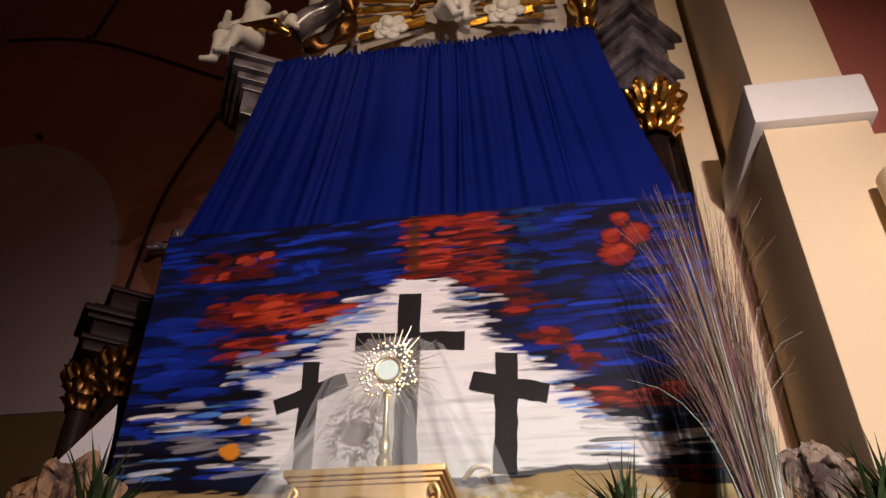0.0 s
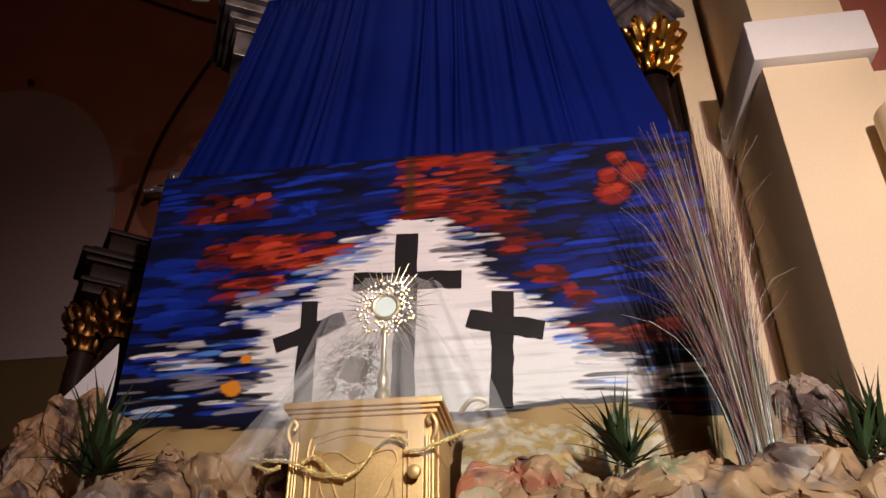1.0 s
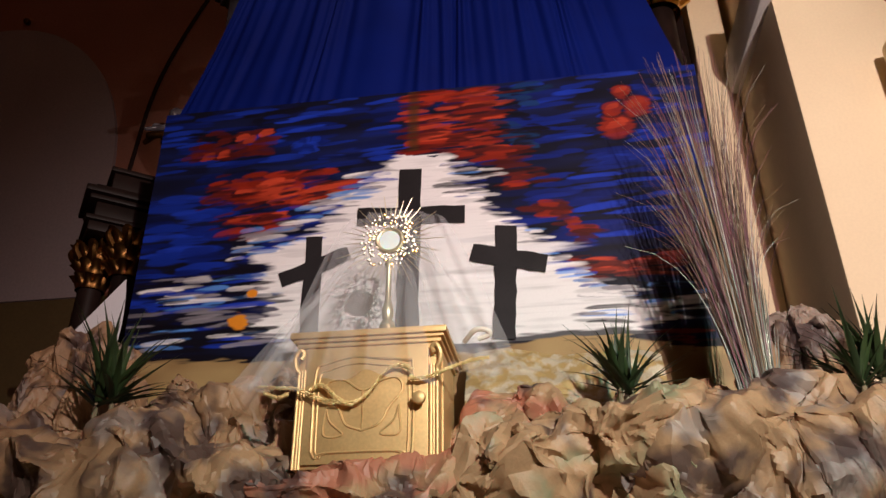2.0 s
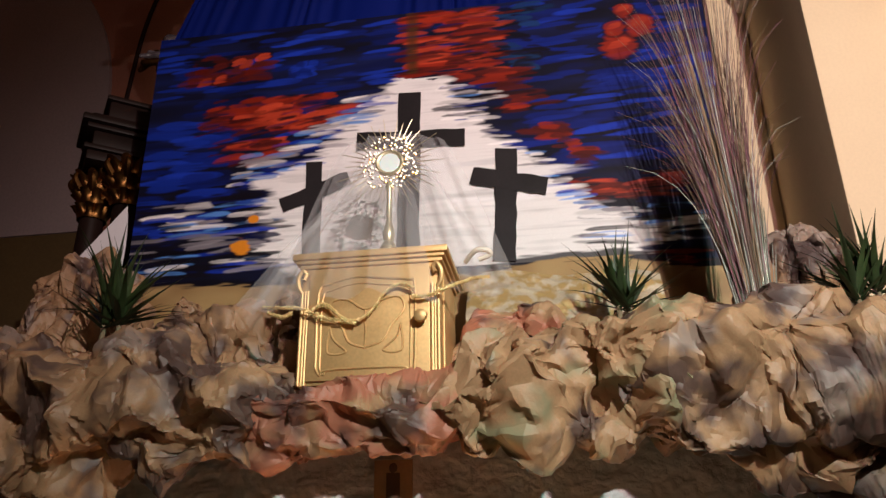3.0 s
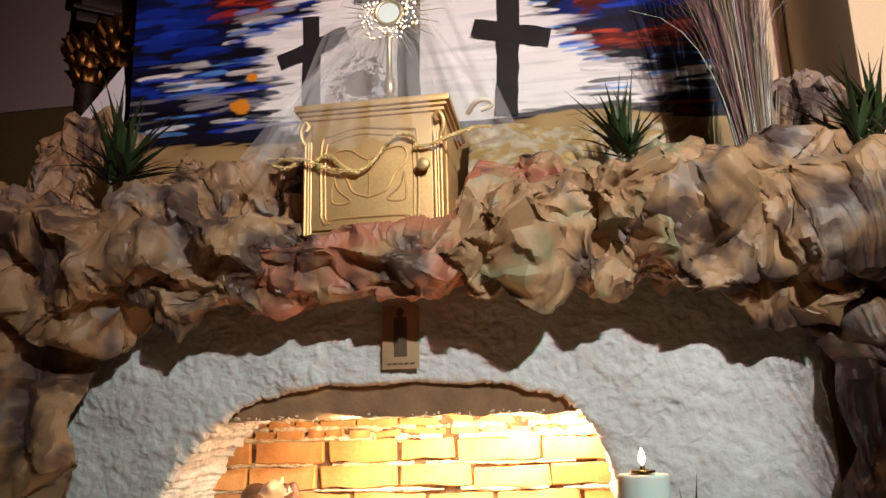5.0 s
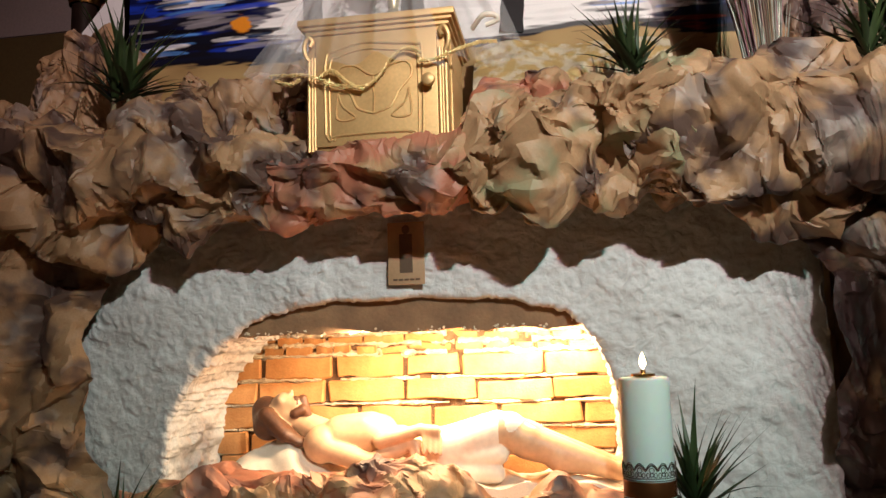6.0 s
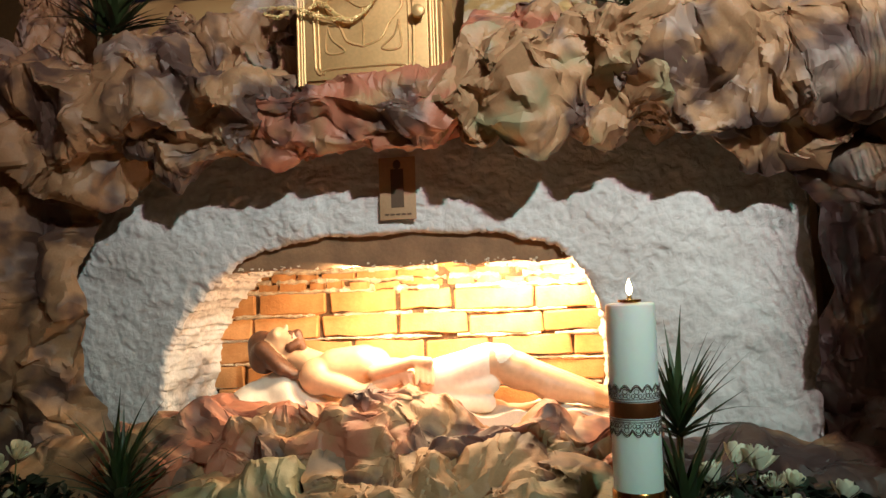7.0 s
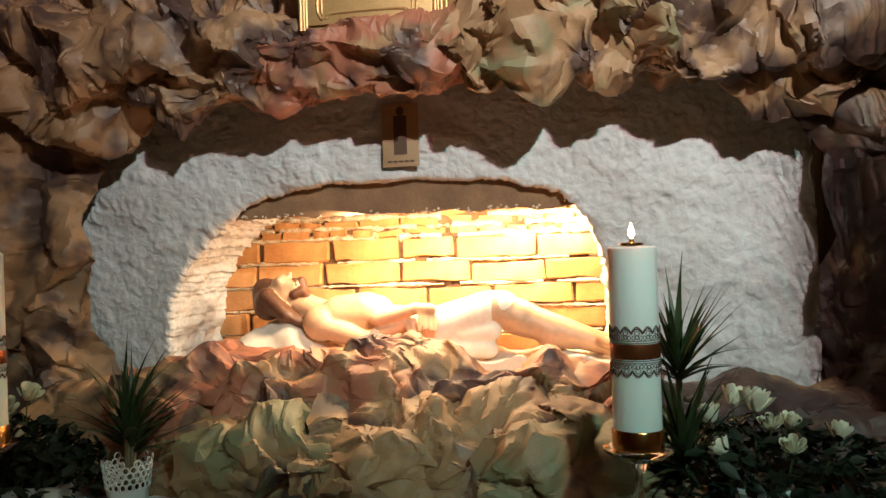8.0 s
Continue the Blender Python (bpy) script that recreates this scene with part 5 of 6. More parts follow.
for x, y, z1, r in ((-2.55, 3.66, 2.62, 0.075), (-2.32, 3.62, 2.66, 0.085), (0.80, 3.58, 4.14, 0.10)):
    b = lathe(bmesh.new(), [(r * 1.25, STEP), (r * 1.3, 0.0), (r * 1.05, 0.06), (r, 0.12), (r * 0.98, 1.4), (r * 0.86, z1)], 28, Matrix.Translation((x, y, 0)))
    part("column", b, M_BLACKMARBLE, retable, "dark polished marble column")
    k = 1.0 if z1 < 3 else 1.3
    nu, nv = 72, 30
    Q = np.zeros((nu, nv, 3))
    for i in range(nu):
        a = 2 * math.pi * i / nu
        for j in range(nv):
            v = j / (nv - 1)
            tier = min(2, int(v * 3))
            f = v * 3 - tier
            petal = abs(math.cos(5 * (a + tier * math.pi / 10)))
            q = r * (0.92 + 0.13 * tier + (0.62 * f ** 2.2) * petal ** 0.6 - 0.10 * (1 - petal) * f) * (1.35 if k > 1.2 else 1.15)
            Q[i, j] = (x + q * math.cos(a), y + q * math.sin(a), z1 + k * (0.24 * v + 0.03 * f * petal * (tier == 2)))
    # low left capitals get darker gilt: their shade is in the colour
    capital = part("capital", grid_mesh(Q, True), M_GILT if z1 > 3 else M_GILT_DULL_SHADED, retable, "gilt leafy capital")
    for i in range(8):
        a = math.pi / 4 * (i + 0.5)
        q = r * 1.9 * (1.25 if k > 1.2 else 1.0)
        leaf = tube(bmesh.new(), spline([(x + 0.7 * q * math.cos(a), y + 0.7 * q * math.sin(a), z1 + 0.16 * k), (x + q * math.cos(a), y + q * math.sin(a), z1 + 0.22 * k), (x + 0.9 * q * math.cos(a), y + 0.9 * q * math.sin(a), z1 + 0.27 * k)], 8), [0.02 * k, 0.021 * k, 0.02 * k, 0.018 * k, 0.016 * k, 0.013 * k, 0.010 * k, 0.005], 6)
        part("leaf_tip", leaf, M_GILT if z1 > 3 else M_GILT_DULL_SHADED, capital)
# gilt scrolls, bell and rays
bm = tube(bmesh.new(), spline([(-1.50, 3.55, 5.40), (-1.38, 3.52, 5.30), (-1.24, 3.50, 5.38), (-1.16, 3.5, 5.58), (-1.20, 3.5, 5.75)], 40), [0.05 + 0.03 * math.sin(i * 0.35) for i in range(40)], 10)
part("scroll", bm, M_GILT_DULL_SHADED, retable, "gilt acanthus scroll")
bm = tube(bmesh.new(), spline([(-1.62, 3.52, 5.50), (-1.50, 3.5, 5.62), (-1.34, 3.5, 5.72), (-1.28, 3.5, 5.95)], 30), [0.10 - 0.001 * i for i in range(30)], 12)
part("scroll", bm, M_MARBLE, retable, "dark marble volute")
bm = lathe(bmesh.new(), [(0.05, 5.15), (0.075, 5.2), (0.06, 5.26), (0.05, 5.34), (0.10, 5.40), (0.11, 5.44), (0.09, 5.62), (0.11, 5.75)], 20, Matrix.Translation((0.50, 3.50, 0)))
part("gilt_bell_ornament", bm, M_GILT, retable)
for i in range(16):
    a = math.radians(-32 + 244 * i / 15)
    bm = bmesh.new()
    for k in (-1, 0, 1):
        b = a + 0.035 * k
        tube(bm, [(-0.45 + 0.22 * math.cos(b), 3.58, 5.72 + 0.22 * math.sin(b)), (-0.45 + (0.80 - 0.1 * abs(k)) * math.cos(b), 3.56, 5.72 + (0.80 - 0.1 * abs(k)) * math.sin(b) * 0.7)], [0.010, 0.022], 6)
    part("sunburst_ray", bm, M_GILT, retable, "gilt sunburst ray")
for x0, x1, z in ((-1.10, -0.62, 5.36), (-0.30, 0.15, 5.38)):
    bm = bmesh.new()
    for k in range(3):
        tube(bm, [(x0, 3.52, z - 0.03 + 0.025 * k), (x1, 3.50, z + 0.03 + 0.03 * k)], 0.014, 6)
    part("sunburst_ray", bm, M_GILT, retable, "gilt sunburst ray")


def stucco_rose(c, r, parent):
    heart = part("stucco_rose", ball(bmesh.new(), (0, 0, 0), (r * 0.45, r * 0.4, r * 0.45), 2), M_STATUEWHITE, parent, "white stucco rose", smooth=1.2)
    heart.location = c
    for ring, (n, rad, size) in enumerate(((3, 0.24, 0.40), (5, 0.46, 0.52), (6, 0.66, 0.60))):
        for i in range(n):
            a = 2 * math.pi * (i + 0.4 * ring) / n
            part("petal", ball(bmesh.new(), (r * rad * math.cos(a), r * 0.10 * ring, r * rad * math.sin(a)), (r * size, r * 0.16, r * size * 0.8), 2, pose(0, 0, 0, 0, -math.degrees(a), 0)), M_STATUEWHITE, heart, smooth=1.2)


stucco_rose((-0.88, 3.46, 5.40), 0.115, retable)
stucco_rose((-0.05, 3.46, 5.45), 0.125, retable)
PUTTO = [
    ((0, 0, 0.36), (0, -0.01, 0.38), 0.085, 0.085, 0), ((0, -0.04, 0.36), (0, -0.06, 0.35), 0.05, 0.045, 0),
    ((-0.05, 0.02, 0.42), (0.05, 0.02, 0.42), 0.05, 0.05, 0), ((0, 0, 0.27), (0, 0, 0.05), 0.085, 0.105, 0),
    ((-0.09, 0, 0.23), (-0.19, -0.05, 0.14), 0.042, 0.034, 0), ((-0.19, -0.05, 0.14), (-0.14, -0.13, 0.20), 0.034, 0.026, 0),
    ((0.09, 0, 0.23), (0.22, -0.04, 0.20), 0.042, 0.032, 0), ((0.22, -0.04, 0.20), (0.28, -0.10, 0.16), 0.032, 0.024, 0),
    ((-0.06, -0.02, 0.0), (-0.17, -0.10, -0.02), 0.068, 0.056, 0), ((-0.17, -0.10, -0.02), (-0.18, -0.11, -0.24), 0.050, 0.032, 0), ((-0.18, -0.11, -0.26), (-0.25, -0.15, -0.29), 0.030, 0.022, 0),
    ((0.05, -0.02, 0.0), (-0.03, -0.13, -0.03), 0.068, 0.056, 0), ((-0.03, -0.13, -0.03), (-0.09, -0.13, -0.20), 0.050, 0.032, 0), ((-0.09, -0.13, -0.21), (-0.15, -0.17, -0.23), 0.030, 0.022, 0),
    ((-0.10, 0.08, 0.24), (-0.27, 0.06, 0.30), 0.042, 0.045, 0), ((-0.25, 0.06, 0.28), (-0.32, 0.06, 0.20), 0.036, 0.024, 0), ((-0.22, 0.05, 0.32), (-0.14, 0.04, 0.30), 0.022, 0.018, 1),
    ((0.10, 0.08, 0.24), (0.27, 0.06, 0.30), 0.042, 0.045, 0), ((0.25, 0.06, 0.28), (0.32, 0.06, 0.20), 0.036, 0.024, 0), ((0.20, 0.05, 0.32), (0.14, 0.04, 0.30), 0.022, 0.018, 1),
    ((-0.08, -0.10, 0.06), (0.22, -0.10, 0.06), 0.030, 0.045, 1), ((0.18, -0.08, 0.08), (0.30, -0.04, 0.02), 0.045, 0.03, 1),
]


def putto(at, s, flip, label, mats=(M_STATUEWHITE, M_GILT)):
    pr = figure_at(PUTTO, at, s, flip)
    lo = [at[0] - 0.42 * s, at[1] - 0.30 * s, at[2] - 0.40 * s]
    hi = [at[0] + 0.42 * s, at[1] + 0.26 * s, at[2] + 0.56 * s]
    return blob_figure("stucco_cherub", pr, mats, 0.015 * s, lo, hi, 0.02 * s, label, "statue", "stucco cherubs")


putto((-1.86, 3.36, 5.24), 0.98, 1, "white stucco cherub with gilt drapery seated on the marble cornice")
putto((-0.46, 3.46, 5.46), 0.82, -1, "white stucco cherub before a gilt sunburst")
putto((0.98, 3.50, 5.62), 0.7, 1, "white stucco cherub on the stepped marble cornice")
# white cherub in dimness: dark marble colour puts in the missing light
putto((-2.18, 3.60, 3.56), 0.55, -1, "small whitish cherub behind the painting, coloured dark for its shade", (M_MARBLE, M_GILT_DULL_SHADED))

# ---------------------------------------------------------------- candles
def candle(at, top, label, r=0.054):
    t = thing("pillar_candle", at, label, "candle", "pillar candles")
    z0, z1 = 0.20 - at[2], top - at[2]
    b = lathe(bmesh.new(), [(0.002, z0), (r, z0), (r, z1 - 0.004), (r - 0.003, z1), (0.018, z1 - 0.001), (0.010, z1 - 0.004)], 48)
    w = part("wax_body", b, M_WAX, t)
    b = bmesh.new()
    lathe(b, [(r + 0.0012, 0.362 - at[2]), (r + 0.002, 0.366 - at[2]), (r + 0.002, 0.391 - at[2]), (r + 0.0012, 0.395 - at[2])], 48)
    part("copper_band", b, M_COPPER, w)
    for s, zc in ((1, 0.412), (-1, 0.345)):
        b = bmesh.new()
        q = r + 0.0015
        n = 14
        at_ = lambda a, z: (q * math.cos(a), q * math.sin(a), z - at[2])
        for zz in (zc - s * 0.014, zc - s * 0.009):
            tube(b, [at_(2 * math.pi * i / 56, zz) for i in range(57)], 0.0010, 4)
        wave = lambda a, h: zc + s * (h + 0.012 * abs(math.sin(a * n / 2)))
        for h, rad in ((0.006, 0.0014), (0.010, 0.0010)):
            tube(b, [at_(2 * math.pi * i / 196, wave(2 * math.pi * i / 196, h)) for i in range(197)], rad, 4)
        for i in range(n):
            a0 = 2 * math.pi * (i + 0.5) / n
            for rr, dz in ((0.0052, 0.008), (0.0038, -0.001)):
                tube(b, [at_(a0 + rr / q * math.cos(k * math.pi / 5), zc + s * dz + rr * math.sin(k * math.pi / 5)) for k in range(11)], 0.0009, 4)
            for da in (-0.14, 0.14):
                tube(b, [at_(a0 + da + 0.0035 / q * math.cos(k * math.pi / 4), zc - s * 0.002 + 0.005 * math.sin(k * math.pi / 4)) for k in range(9)], 0.0008, 4)
        part("lace_band", b, M_LACE, w, "dark printed lace band")
    b = lathe(bmesh.new(), [(r + 0.004, 0.158 - at[2]), (r + 0.004, 0.199 - at[2]), (r + 0.0015, 0.203 - at[2]), (r, 0.20 - at[2])], 48)
    part("brass_cup", b, M_BRASS, t, "polished brass cup")
    b = lathe(bmesh.new(), [(0.013, z1), (0.026, z1 + 0.003), (0.026, z1 + 0.008), (0.006, z1 + 0.011), (0.005, z1 + 0.016)], 24)
    part("wick_cap", b, M_BRASS, t)
    b = tube(bmesh.new(), [(0, 0, z1 + 0.01), (0.001, 0, z1 + 0.022)], 0.0014, 6)
    part("wick", b, M_WICK, t)
    b = lathe(bmesh.new(), [(0.0015, z1 + 0.018), (0.0065, z1 + 0.026), (0.0075, z1 + 0.032), (0.005, z1 + 0.042), (0.0008, z1 + 0.054)], 14)
    part("flame", b, M_FLAME, t, "small bright flame")
    b = lathe(bmesh.new(), [(0.02, 0.0), (0.055, 0.002), (0.058, 0.010), (0.03, 0.024), (0.012, 0.05), (0.018, 0.075), (0.012, 0.10), (0.016, 0.125), (0.010, 0.15), (0.010, 0.185), (0.018, 0.205), (0.022, 0.215), (0.060, 0.228), (0.078, 0.242), (0.078, 0.2475), (0.03, 0.2475)], 36)
    part("glass_stand", b, M_GLASS, t, "clear turned glass candle stand")
    return t


candle((0.148, 1.75, STEP), 0.61, "thick white candle with brown lace bands on a glass stand")
candle((-1.492, 1.75, STEP), 0.648, "thick white candle with a copper band at the display's edge")
flame = bpy.data.lights.new("candle_light", "POINT")
flame.energy, flame.color, flame.shadow_soft_size = 0.5, (1.0, 0.6, 0.28), 0.012
new("candle_light", flame).location = (0.148, 1.75, 0.685)


# ---------------------------------------------------------------- plants
def leaf_mesh(length, width, droop):
    b = bmesh.new()
    rows = []
    n = 7
    for i in range(n + 1):
        f = i / n
        w = width * (0.45 + 0.55 * math.sin(math.pi * min(1, f * 1.15 + 0.1))) * (1 - f ** 2.2) + 0.0003
        x, z = length * (f - 0.12 * droop * f ** 2), -droop * length * f ** 2.3
        rows.append([b.verts.new((x, -w, z + w * 0.35)), b.verts.new((x, 0, z)), b.verts.new((x, w, z + w * 0.35))])
    for p, q in zip(rows, rows[1:]):
        b.faces.new((p[0], p[1], q[1], q[0])), b.faces.new((p[1], p[2], q[2], q[1]))
    return finish(b, "leaf", M_LEAF, 1.2)


LEAVES = [leaf_mesh(l, w, d) for l, w, d in ((0.27, 0.0105, 0.08), (0.25, 0.011, 0.2), (0.21, 0.0105, 0.05), (0.25, 0.0095, 0.4))]


def dracaena(at, canes, size, leaves, label, seed):
    """Canes (dx, dy, height), each with a tuft of sword-shaped leaves."""
    r = random.Random(seed)
    t = thing("dracaena_plant", at, label, "plant", "dracaena plants")
    for dx, dy, h in canes:
        part("cane", tube(bmesh.new(), [(dx * 0.6, dy * 0.6, 0), (dx, dy, h * 0.6), (dx, dy, h)], [0.010, 0.009, 0.008], 8), M_TRUNK, t)
        for i in range(leaves):
            f = i / leaves
            o = new("leaf", r.choice(LEAVES))
            o.parent = t
            rise = 84 - 66 * f ** 1.2 + r.uniform(-10, 10)
            s = size * r.uniform(0.7, 1.08)
            o.matrix_local = Matrix.Translation((dx, dy, h * (0.98 - 0.55 * f * min(1, 0.06 / max(h, 0.01))))) @ pose(0, 0, 0, 0, -rise, r.uniform(0, 360)) @ Matrix.Diagonal((s, s, s, 1))
    return t


dracaena((-1.49, 2.34, 1.42), ((-0.02, 0, 0.17), (0.03, 0.01, 0.18)), 1.25, 34, "green dracaena tuft stuck in the crumpled paper", 1)
dracaena((0.24, 2.47, 1.46), ((-0.015, 0, 0.13), (0.02, 0, 0.12)), 1.12, 26, "green dracaena tuft behind the crumpled paper", 2)
dracaena((0.97, 2.44, 1.46), ((-0.02, 0, 0.10), (0.045, 0.01, 0.12)), 1.08, 34, "green dracaena tuft beside the paper rock", 3)
dracaena((0.275, 1.95, STEP), ((-0.005, 0, 0.40), (0.0, -0.02, 0.18)), 1.12, 44, "green dracaena standing behind the candle", 4)
dracaena((-1.27, 2.03, STEP + 0.05), ((0, 0, 0.17), (0.012, 0.01, 0.13)), 1.08, 36, "green dracaena in a white lace pot", 5)

# dried grasses
GRASS_MATS = (("straw_grass", material("straw", (0.25, 0.165, 0.095), 0.6, 0, (0.15, 0.09, 0.05), 8, 60, island=0.5, spec=0.25), 190), ("mauve_grass", material("mauve_grass", (0.19, 0.07, 0.09), 0.6, 0, (0.10, 0.04, 0.05), 8, 60, island=0.5, spec=0.25), 170), ("silver_grass", material("silver_grass", (0.36, 0.36, 0.32), 0.45, 0, (0.18, 0.20, 0.15), 8, 60, island=0.5, spec=0.4), 55))
M_STALK = material("silvered_stalk", (0.55, 0.55, 0.50), 0.3, 0.5, (0.30, 0.30, 0.24), 20, 60, island=0.5)


def grass_bundle(at, low, high, spread, lean, label, seed, thick=1.0):
    grass = thing("dried_grass_bundle", at, label, "dried flowers", "dried grass bundles")
    for k, (name, mat, count) in enumerate(GRASS_MATS):
        r = random.Random(seed + k)
        b = bmesh.new()
        for i in range(int(count * thick)):
            a, q = r.uniform(0, 6.3), math.sqrt(r.random())
            x0, y0 = 0.050 * q * math.cos(a), 0.045 * q * math.sin(a)
            h = r.uniform(low, high)
            out = 0.03 + spread * q
            x1 = 0.015 + out * math.cos(a) * 1.1 + r.gauss(0, 0.02)
            y1 = 0.6 * out * math.sin(a) - 0.02
            curl = r.uniform(0.0, 0.10) * (1 if r.random() < 0.85 else 2.0)
            pts = [(x0 * (1 - 0.25 * f) + x1 * f ** 1.5 + curl * math.cos(a) * f ** 5 - lean * f ** 1.2, y0 * (1 - 0.2 * f) + y1 * f ** 1.5 + 0.5 * curl * math.sin(a) * f ** 5, h * f - 0.6 * curl * f ** 6) for f in (m / 9 for m in range(10))]
            w = r.uniform(0.0013, 0.0026)
            tube(b, pts, [w * (1 - 0.75 * m / 9) for m in range(10)], 4)
        tagged(part(name, b, mat, grass), kind="stuff")
    b = bmesh.new()
    r = random.Random(seed + 8)
    for i in range(70):
        a, q = r.uniform(0, 6.3), r.uniform(0.75, 1.0)
        x0, y0 = 0.060 * q * math.cos(a), 0.055 * q * math.sin(a)
        h = r.uniform(0.30, 0.62)
        tube(b, [(x0, y0, 0), (x0 * 0.98 + 0.01 * math.cos(a), y0, h * 0.5), (x0 * 1.05 + 0.03 * math.cos(a), y0 * 1.1, h)], [0.0026, 0.0022, 0.0008], 5)
    tagged(part("silver_stalk", b, M_STALK, grass, "silvery stalks round the foot"), kind="stuff")


grass_bundle((0.662, 2.50, 1.42), 0.70, 1.50, 0.072, 0.07, "tall bundle of dried mauve and straw grasses standing in the paper", 1)
grass_bundle((1.09, 1.74, STEP), 1.0, 1.72, 0.17, 0.0, "tall bundle of dried grasses standing on the platform", 31, 1.8)


def rose_mesh(seed, openness):
    q = random.Random(seed)
    b = bmesh.new()
    for ring, (n, rad, h, lean) in enumerate(((3, 0.20, 1.25, 0.02), (4, 0.40, 1.25, 0.12), (5, 0.62, 1.15, 0.28), (6, 0.82, 0.95, 0.55))):
        if openness < ring / 4:
            continue
        for i in range(n):
            a = 2 * math.pi * (i + q.uniform(-0.15, 0.15) + 0.5 * ring) / n
            rows = []
            for k in range(5):
                f = k / 4
                row = []
                for j in range(5):
                    g = (j / 4 - 0.5) * 2
                    rr = rad * (0.35 + 0.65 * math.sin(f * math.pi * 0.55)) + lean * 0.35 * f ** 3 - 0.06 * g * g
                    aa = a + g * (0.95 / (1 + 0.35 * ring)) * math.sin(math.pi * (0.15 + 0.62 * f))
                    row.append(b.verts.new((rr * math.cos(aa), rr * math.sin(aa), h * f - 0.10 * lean * f ** 4 - 0.08 * g * g * f + q.uniform(-0.015, 0.015))))
                rows.append(row)
            for r0, r1 in zip(rows, rows[1:]):
                for j in range(4):
                    b.faces.new((r0[j], r0[j + 1], r1[j + 1], r1[j]))
    return finish(b, "rose_bloom", M_PETAL, 1.2)


ROSES = [rose_mesh(1, 1.0), rose_mesh(2, 0.8), rose_mesh(3, 0.45)]


def rose_bush(at, sx, sy, h, blooms, label, pot, seed):
    """A bush of many small leaves with blooms (x, y, z, radius) over it."""
    r = random.Random(seed)
    t = thing("rose_bush", at, label, "rose bush", "white rose bushes")
    b = bmesh.new()
    for i in range(900):
        a, q = r.uniform(0, 6.3), math.sqrt(r.random())
        x, y = sx * q * math.cos(a), sy * q * math.sin(a)
        z = 0.04 + (h - 0.04) * r.random() ** 0.7 * (1 - 0.45 * q * q)
        s = r.uniform(0.014, 0.030)
        m = Matrix.Translation((x, y, z)) @ pose(0, 0, 0, r.uniform(-50, 50), r.uniform(-50, 50), r.uniform(0, 360)) @ Matrix.Diagonal((s, s, s, 1))
        top = [b.verts.new(m @ Vector(p)) for p in ((-1, 0, 0), (-0.45, 0.5, 0.12), (0.3, 0.48, 0.1), (1.1, 0, -0.15), (0.3, -0.48, 0.1), (-0.45, -0.5, 0.12))]
        mid = b.verts.new(m @ Vector((-0.05, 0, -0.05)))
        for k in range(6):
            b.faces.new((top[k], top[(k + 1) % 6], mid))
    tagged(part("foliage", b, M_ROSELEAF, t, "dark green small leaves"), kind="stuff")
    b = bmesh.new()
    for x, y, z, q in blooms:
        tube(b, [(x * 0.4, y * 0.4, 0.02), (x * 0.8, y * 0.8, z * 0.6), (x, y, z)], 0.0022, 5)
    part("stem", b, M_STEM, t)
    for i, (x, y, z, q) in enumerate(blooms):
        o = new("bloom", ROSES[0 if q > 0.026 else 1 if q > 0.019 else 2])
        o.parent = t
        o.matrix_local = Matrix.Translation((x, y, z)) @ pose(0, 0, 0, r.uniform(10, 50), r.uniform(-25, 25), r.uniform(0, 360)) @ Matrix.Diagonal((1.4 * q, 1.4 * q, 1.4 * q, 1))
        tagged(o, "white rose bloom")
    if pot == "trough":
        b = bmesh.new()
        m = pose(0, 0, 0, 0, 0, 12)
        box(b, (-0.17, -0.10, 0.0), (0.17, -0.09, 0.075), 0.003, m)
        box(b, (-0.17, 0.09, 0.0), (0.17, 0.10, 0.075), 0.003, m)
        box(b, (-0.17, -0.09, 0.0), (-0.16, 0.09, 0.075), 0.003, m)
        box(b, (0.16, -0.09, 0.0), (0.17, 0.09, 0.075), 0.003, m)
        box(b, (-0.178, -0.108, 0.072), (0.178, -0.088, 0.082), 0.004, m)
        box(b, (0.158, -0.1, 0.0725), (0.178, 0.108, 0.0825), 0.004, m)
        part("trough", b, M_POT, t, "white plastic trough")
        part("soil", box(bmesh.new(), (-0.16, -0.09, 0.002), (0.16, 0.09, 0.06), 0, m), M_SOIL, t)
    else:
        b = lathe(bmesh.new(), [(0.055, 0), (0.075, 0.085), (0.08, 0.09), (0.08, 0.10), (0.072, 0.10), (0.06, 0.03)], 28)
        part("pot", b, M_POT, t, "white pot")
    return t


rose_bush((0.46, 1.98, STEP), 0.36, 0.15, 0.27, [(-0.115, -0.03, 0.258, 0.029), (-0.06, 0.0, 0.298, 0.028), (-0.012, -0.02, 0.285, 0.034), (-0.095, -0.09, 0.20, 0.024), (0.02, -0.04, 0.245, 0.022), (0.065, -0.02, 0.245, 0.022), (0.055, -0.10, 0.205, 0.023), (0.175, -0.04, 0.222, 0.025), (-0.21, -0.08, 0.215, 0.016)], "white rose bush with dark foliage at the altar's foot", "pot", 11)
rose_bush((-1.60, 1.98, STEP), 0.28, 0.16, 0.27, [(0.085, -0.04, 0.325, 0.027), (0.025, -0.05, 0.295, 0.024), (0.08, -0.09, 0.225, 0.016), (-0.08, 0.0, 0.28, 0.024), (0.15, -0.05, 0.20, 0.013)], "white rose bush in a white plastic trough", "trough", 12)

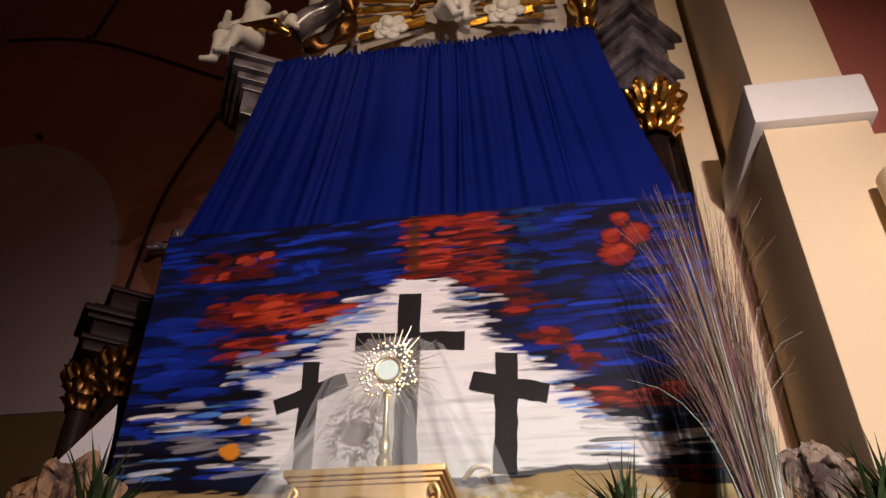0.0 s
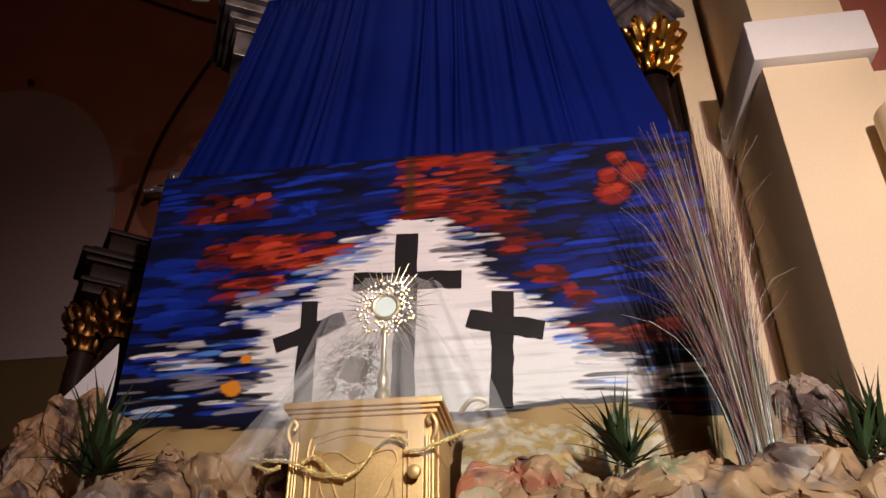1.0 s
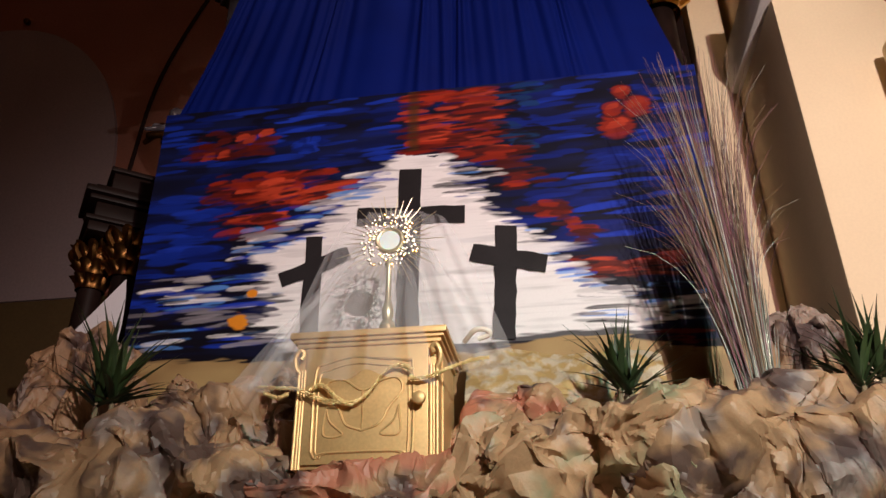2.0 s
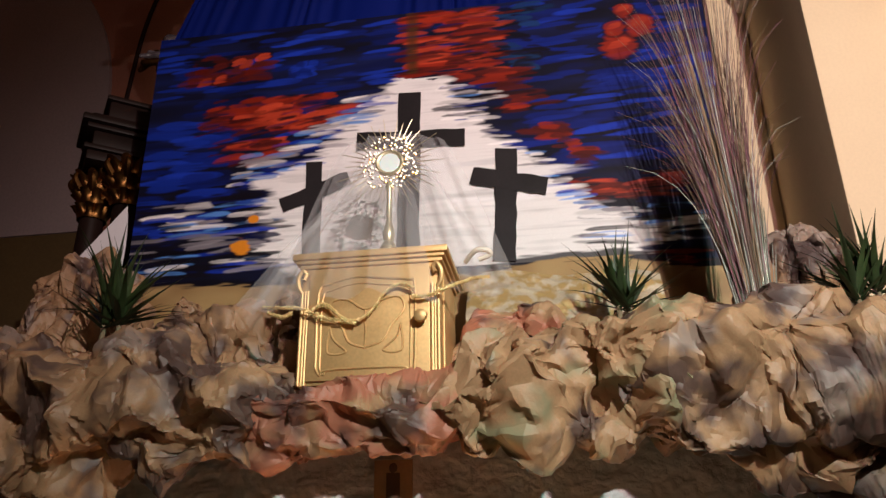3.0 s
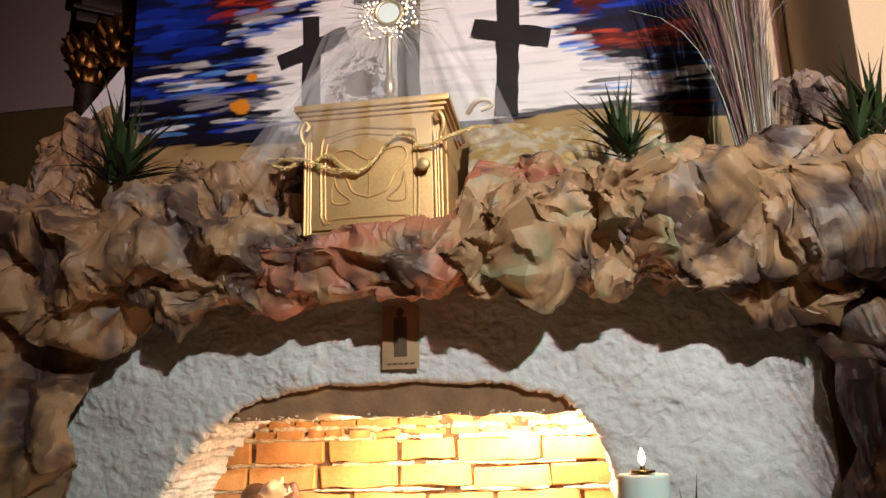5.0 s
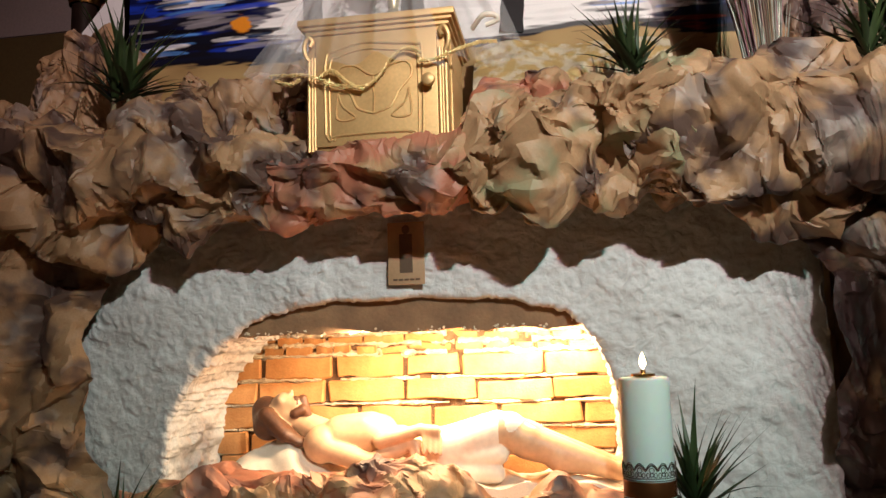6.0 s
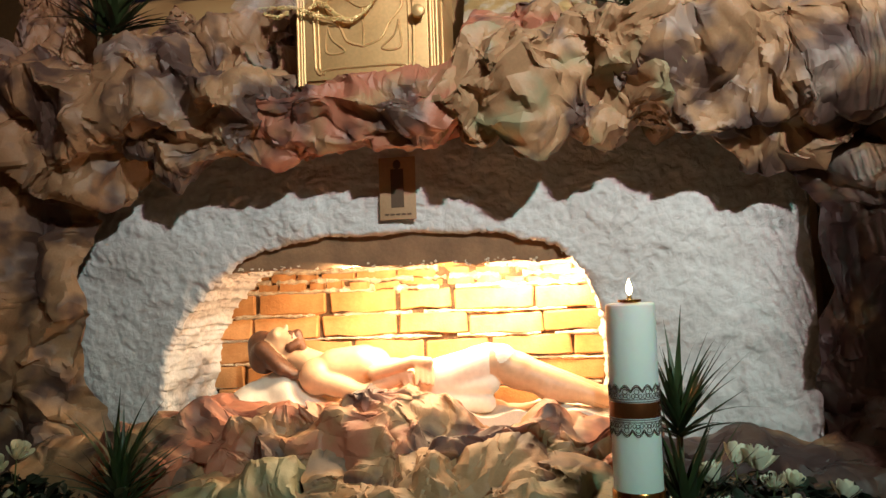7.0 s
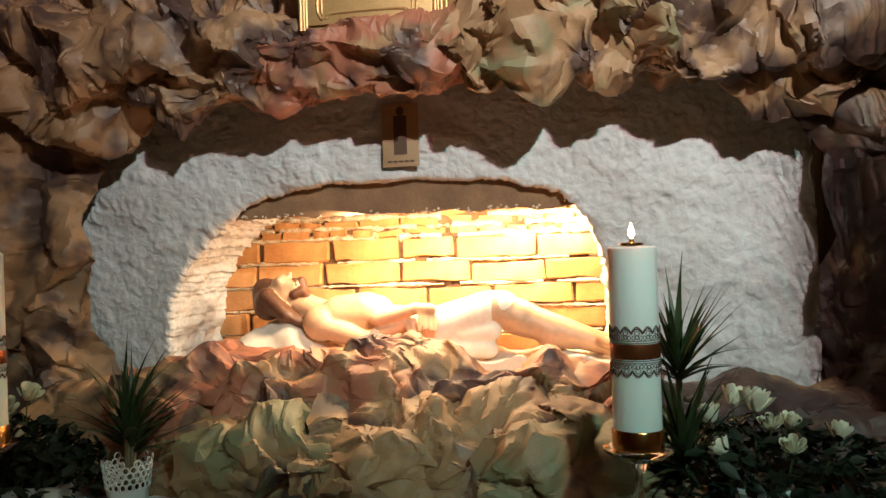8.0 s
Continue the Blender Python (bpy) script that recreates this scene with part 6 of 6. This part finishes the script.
# white pot with a pierced lace rim
LP = Vector((-1.27, 2.03, STEP))
pot = thing("lace_pot", LP, "white pot with a pierced lace rim on the cloth", "plant pot")
part("pot_body", lathe(bmesh.new(), [(0.050, 0.0), (0.056, 0.02), (0.060, 0.056), (0.057, 0.056), (0.05, 0.01)], 36), M_POT, pot)
b = bmesh.new()
n = 20
for i in range(n):
    for k in range(5):
        a = 2 * math.pi * (i + 0.5 * (k % 2)) / n
        zc, q = 0.064 + 0.0165 * k, 0.0605 + 0.0022 * k
        if k == 4 and i % 2:
            continue
        tube(b, [((q) * math.cos(a + 0.135 * math.cos(c)), q * math.sin(a + 0.135 * math.cos(c)), zc + 0.0095 * math.sin(c)) for c in (2 * math.pi * s / 9 for s in range(10))], 0.0021, 4)
part("pierced_rim", b, M_POT, pot, "white pierced lace rim")
part("soil", lathe(bmesh.new(), [(0.002, 0.04), (0.052, 0.04), (0.052, 0.052), (0.002, 0.056)], 24), M_SOIL, pot)

# small picture card on the plaster, wall light on the pier's wall
card = thing("picture_card", (-0.525, WALL_Y - 0.022, 0.90), "small brown picture card fixed to the plaster", "picture")
part("board", box(bmesh.new(), (-0.062, 0, 0), (0.062, 0.006, 0.21), 0.002), material("card_brown", (0.40, 0.26, 0.15), 0.6, 0, (0.33, 0.20, 0.11), 14, 90), card)
ink = material("card_ink", (0.10, 0.055, 0.03), 0.7)
b = bmesh.new()
box(b, (-0.022, -0.0015, 0.04), (0.022, -0.0003, 0.17), 0.0)
ball(b, (0, -0.0005, 0.185), (0.014, 0.0012, 0.016), 2)
part("printed_shape", b, ink, card)
b = bmesh.new()
for i in range(5):
    box(b, (-0.045 + 0.019 * i, -0.0014, 0.014), (-0.030 + 0.019 * i, -0.0003, 0.020))
part("printed_line", b, ink, card)
wl = thing("wall_light", (1.66, 2.78, 2.60), "cream half-round wall light on the cream wall", "wall light")
part("shade", lathe(bmesh.new(), [(0.13, 0), (0.135, 0.01), (0.135, 0.52), (0.125, 0.53), (0.12, 0.5), (0.12, 0.02)], 40), M_CREAM, wl)
part("bracket", box(bmesh.new(), (-0.04, 0.10, 0.2), (0.04, 0.17, 0.3), 0.005), M_CREAM, wl)

# ---------------------------------------------------------------- bricks inside the tomb
def brick_mesh(l, h, seed):
    r = random.Random(seed)
    b = bmesh.new()
    bmesh.ops.create_cube(b, size=1)
    bmesh.ops.subdivide_edges(b, edges=[e for e in b.edges if abs((e.verts[0].co - e.verts[1].co).x) > 0.5], cuts=4)
    for v in b.verts:
        v.co = Vector((v.co.x * l + r.uniform(-0.005, 0.005), v.co.y * 0.09 + r.uniform(-0.005, 0.005), v.co.z * h + r.uniform(-0.0055, 0.0055)))
    bmesh.ops.bevel(b, geom=[e for e in b.edges if len(e.link_faces) == 2 and e.calc_face_angle() > 0.8], offset=0.006, segments=1, affect="EDGES")
    return finish(b, "brick", M_BRICK, 0.5)


r = random.Random(5)
BRICKS = [brick_mesh(0.27, 0.082, i) for i in range(6)]
for row, z in enumerate((0.155, 0.25, 0.345, 0.438, 0.533, 0.627)):
    x = -1.52 + (0.13 if row % 2 else 0.0)
    if row == 5:
        x = -1.47
    while x < 0.33:
        l = r.choice((0.245, 0.265, 0.28, 0.30))
        if row == 5 and abs(x + 0.62) < 0.15:
            l = 0.20
        o = new("brick", r.choice(BRICKS))
        o.parent = tomb_wall
        o.matrix_local = Matrix.Translation((x + l / 2, BACK_Y + 0.038 + r.uniform(-0.007, 0.007), z + r.uniform(-0.005, 0.005))) @ pose(0, 0, 0, r.uniform(-3, 3), r.uniform(-1.3, 1.3), r.uniform(-2, 2)) @ Matrix.Diagonal((l / 0.27, 1, r.uniform(0.9, 1.06), 1))
        x += l + r.uniform(0.008, 0.022)
for z in (0.695, 0.735, 0.775, 0.81):
    x = -1.35
    while x < 0.15:
        l = r.uniform(0.06, 0.17)
        o = new("brick", r.choice(BRICKS))
        o.parent = tomb_wall
        o.matrix_local = Matrix.Translation((x + l / 2, BACK_Y + 0.045 + r.uniform(-0.012, 0.012), z + r.uniform(-0.006, 0.006))) @ pose(0, 0, 0, r.uniform(-6, 6), r.uniform(-5, 5), r.uniform(-5, 5)) @ Matrix.Diagonal((l / 0.27, 1, r.uniform(0.3, 0.46), 1))
        x += l + r.uniform(0.006, 0.03)
# ragged mortar squeezed out of the joints
for z, high, out in ((0.202, 0.013, 0.006), (0.298, 0.013, 0.006), (0.392, 0.013, 0.006), (0.486, 0.013, 0.007), (0.580, 0.014, 0.007), (0.676, 0.020, 0.010), (0.716, 0.018, 0.010), (0.756, 0.020, 0.012), (0.79, 0.016, 0.010)):
    Q = np.zeros((460, 7, 3))
    for i in range(460):
        x = -1.5 + 1.8 * i / 459
        w = high * (0.75 + 0.75 * noise.noise(Vector((x * 13, z * 40, 0))) + 0.45 * noise.noise(Vector((x * 45, z * 40, 5))))
        gap = noise.noise(Vector((x * 8, z * 31, 9))) < -0.32
        for j in range(7):
            f = j / 6 * 2 - 1
            y = BACK_Y - 0.001 - (0.03 if gap else out) * (-1 if gap else 1) * (1 - f * f) + 0.008 * noise.noise(Vector((x * 60, f * 3, z * 20))) + 0.018 * f * f
            Q[i, j] = (x, y, z + f * max(w, 0.003) + 0.004 * noise.noise(Vector((x * 6, z * 9, 2))))
    part("mortar_bed", grid_mesh(Q), M_MORTAR, tomb_wall, "crumbling lime mortar", smooth=0.5)
b = bmesh.new()
for i in range(90):
    x = r.uniform(-1.2, 0.05)
    ball(b, (x, 2.553 + r.uniform(-0.003, 0.006), 0.752 + r.gauss(0, 0.006)), (r.uniform(0.002, 0.009), r.uniform(0.002, 0.004), r.uniform(0.002, 0.006)), 1)
tagged(part("mortar_crumbs", b, M_MORTAR, tomb_wall, smooth=0.3), kind="stuff")
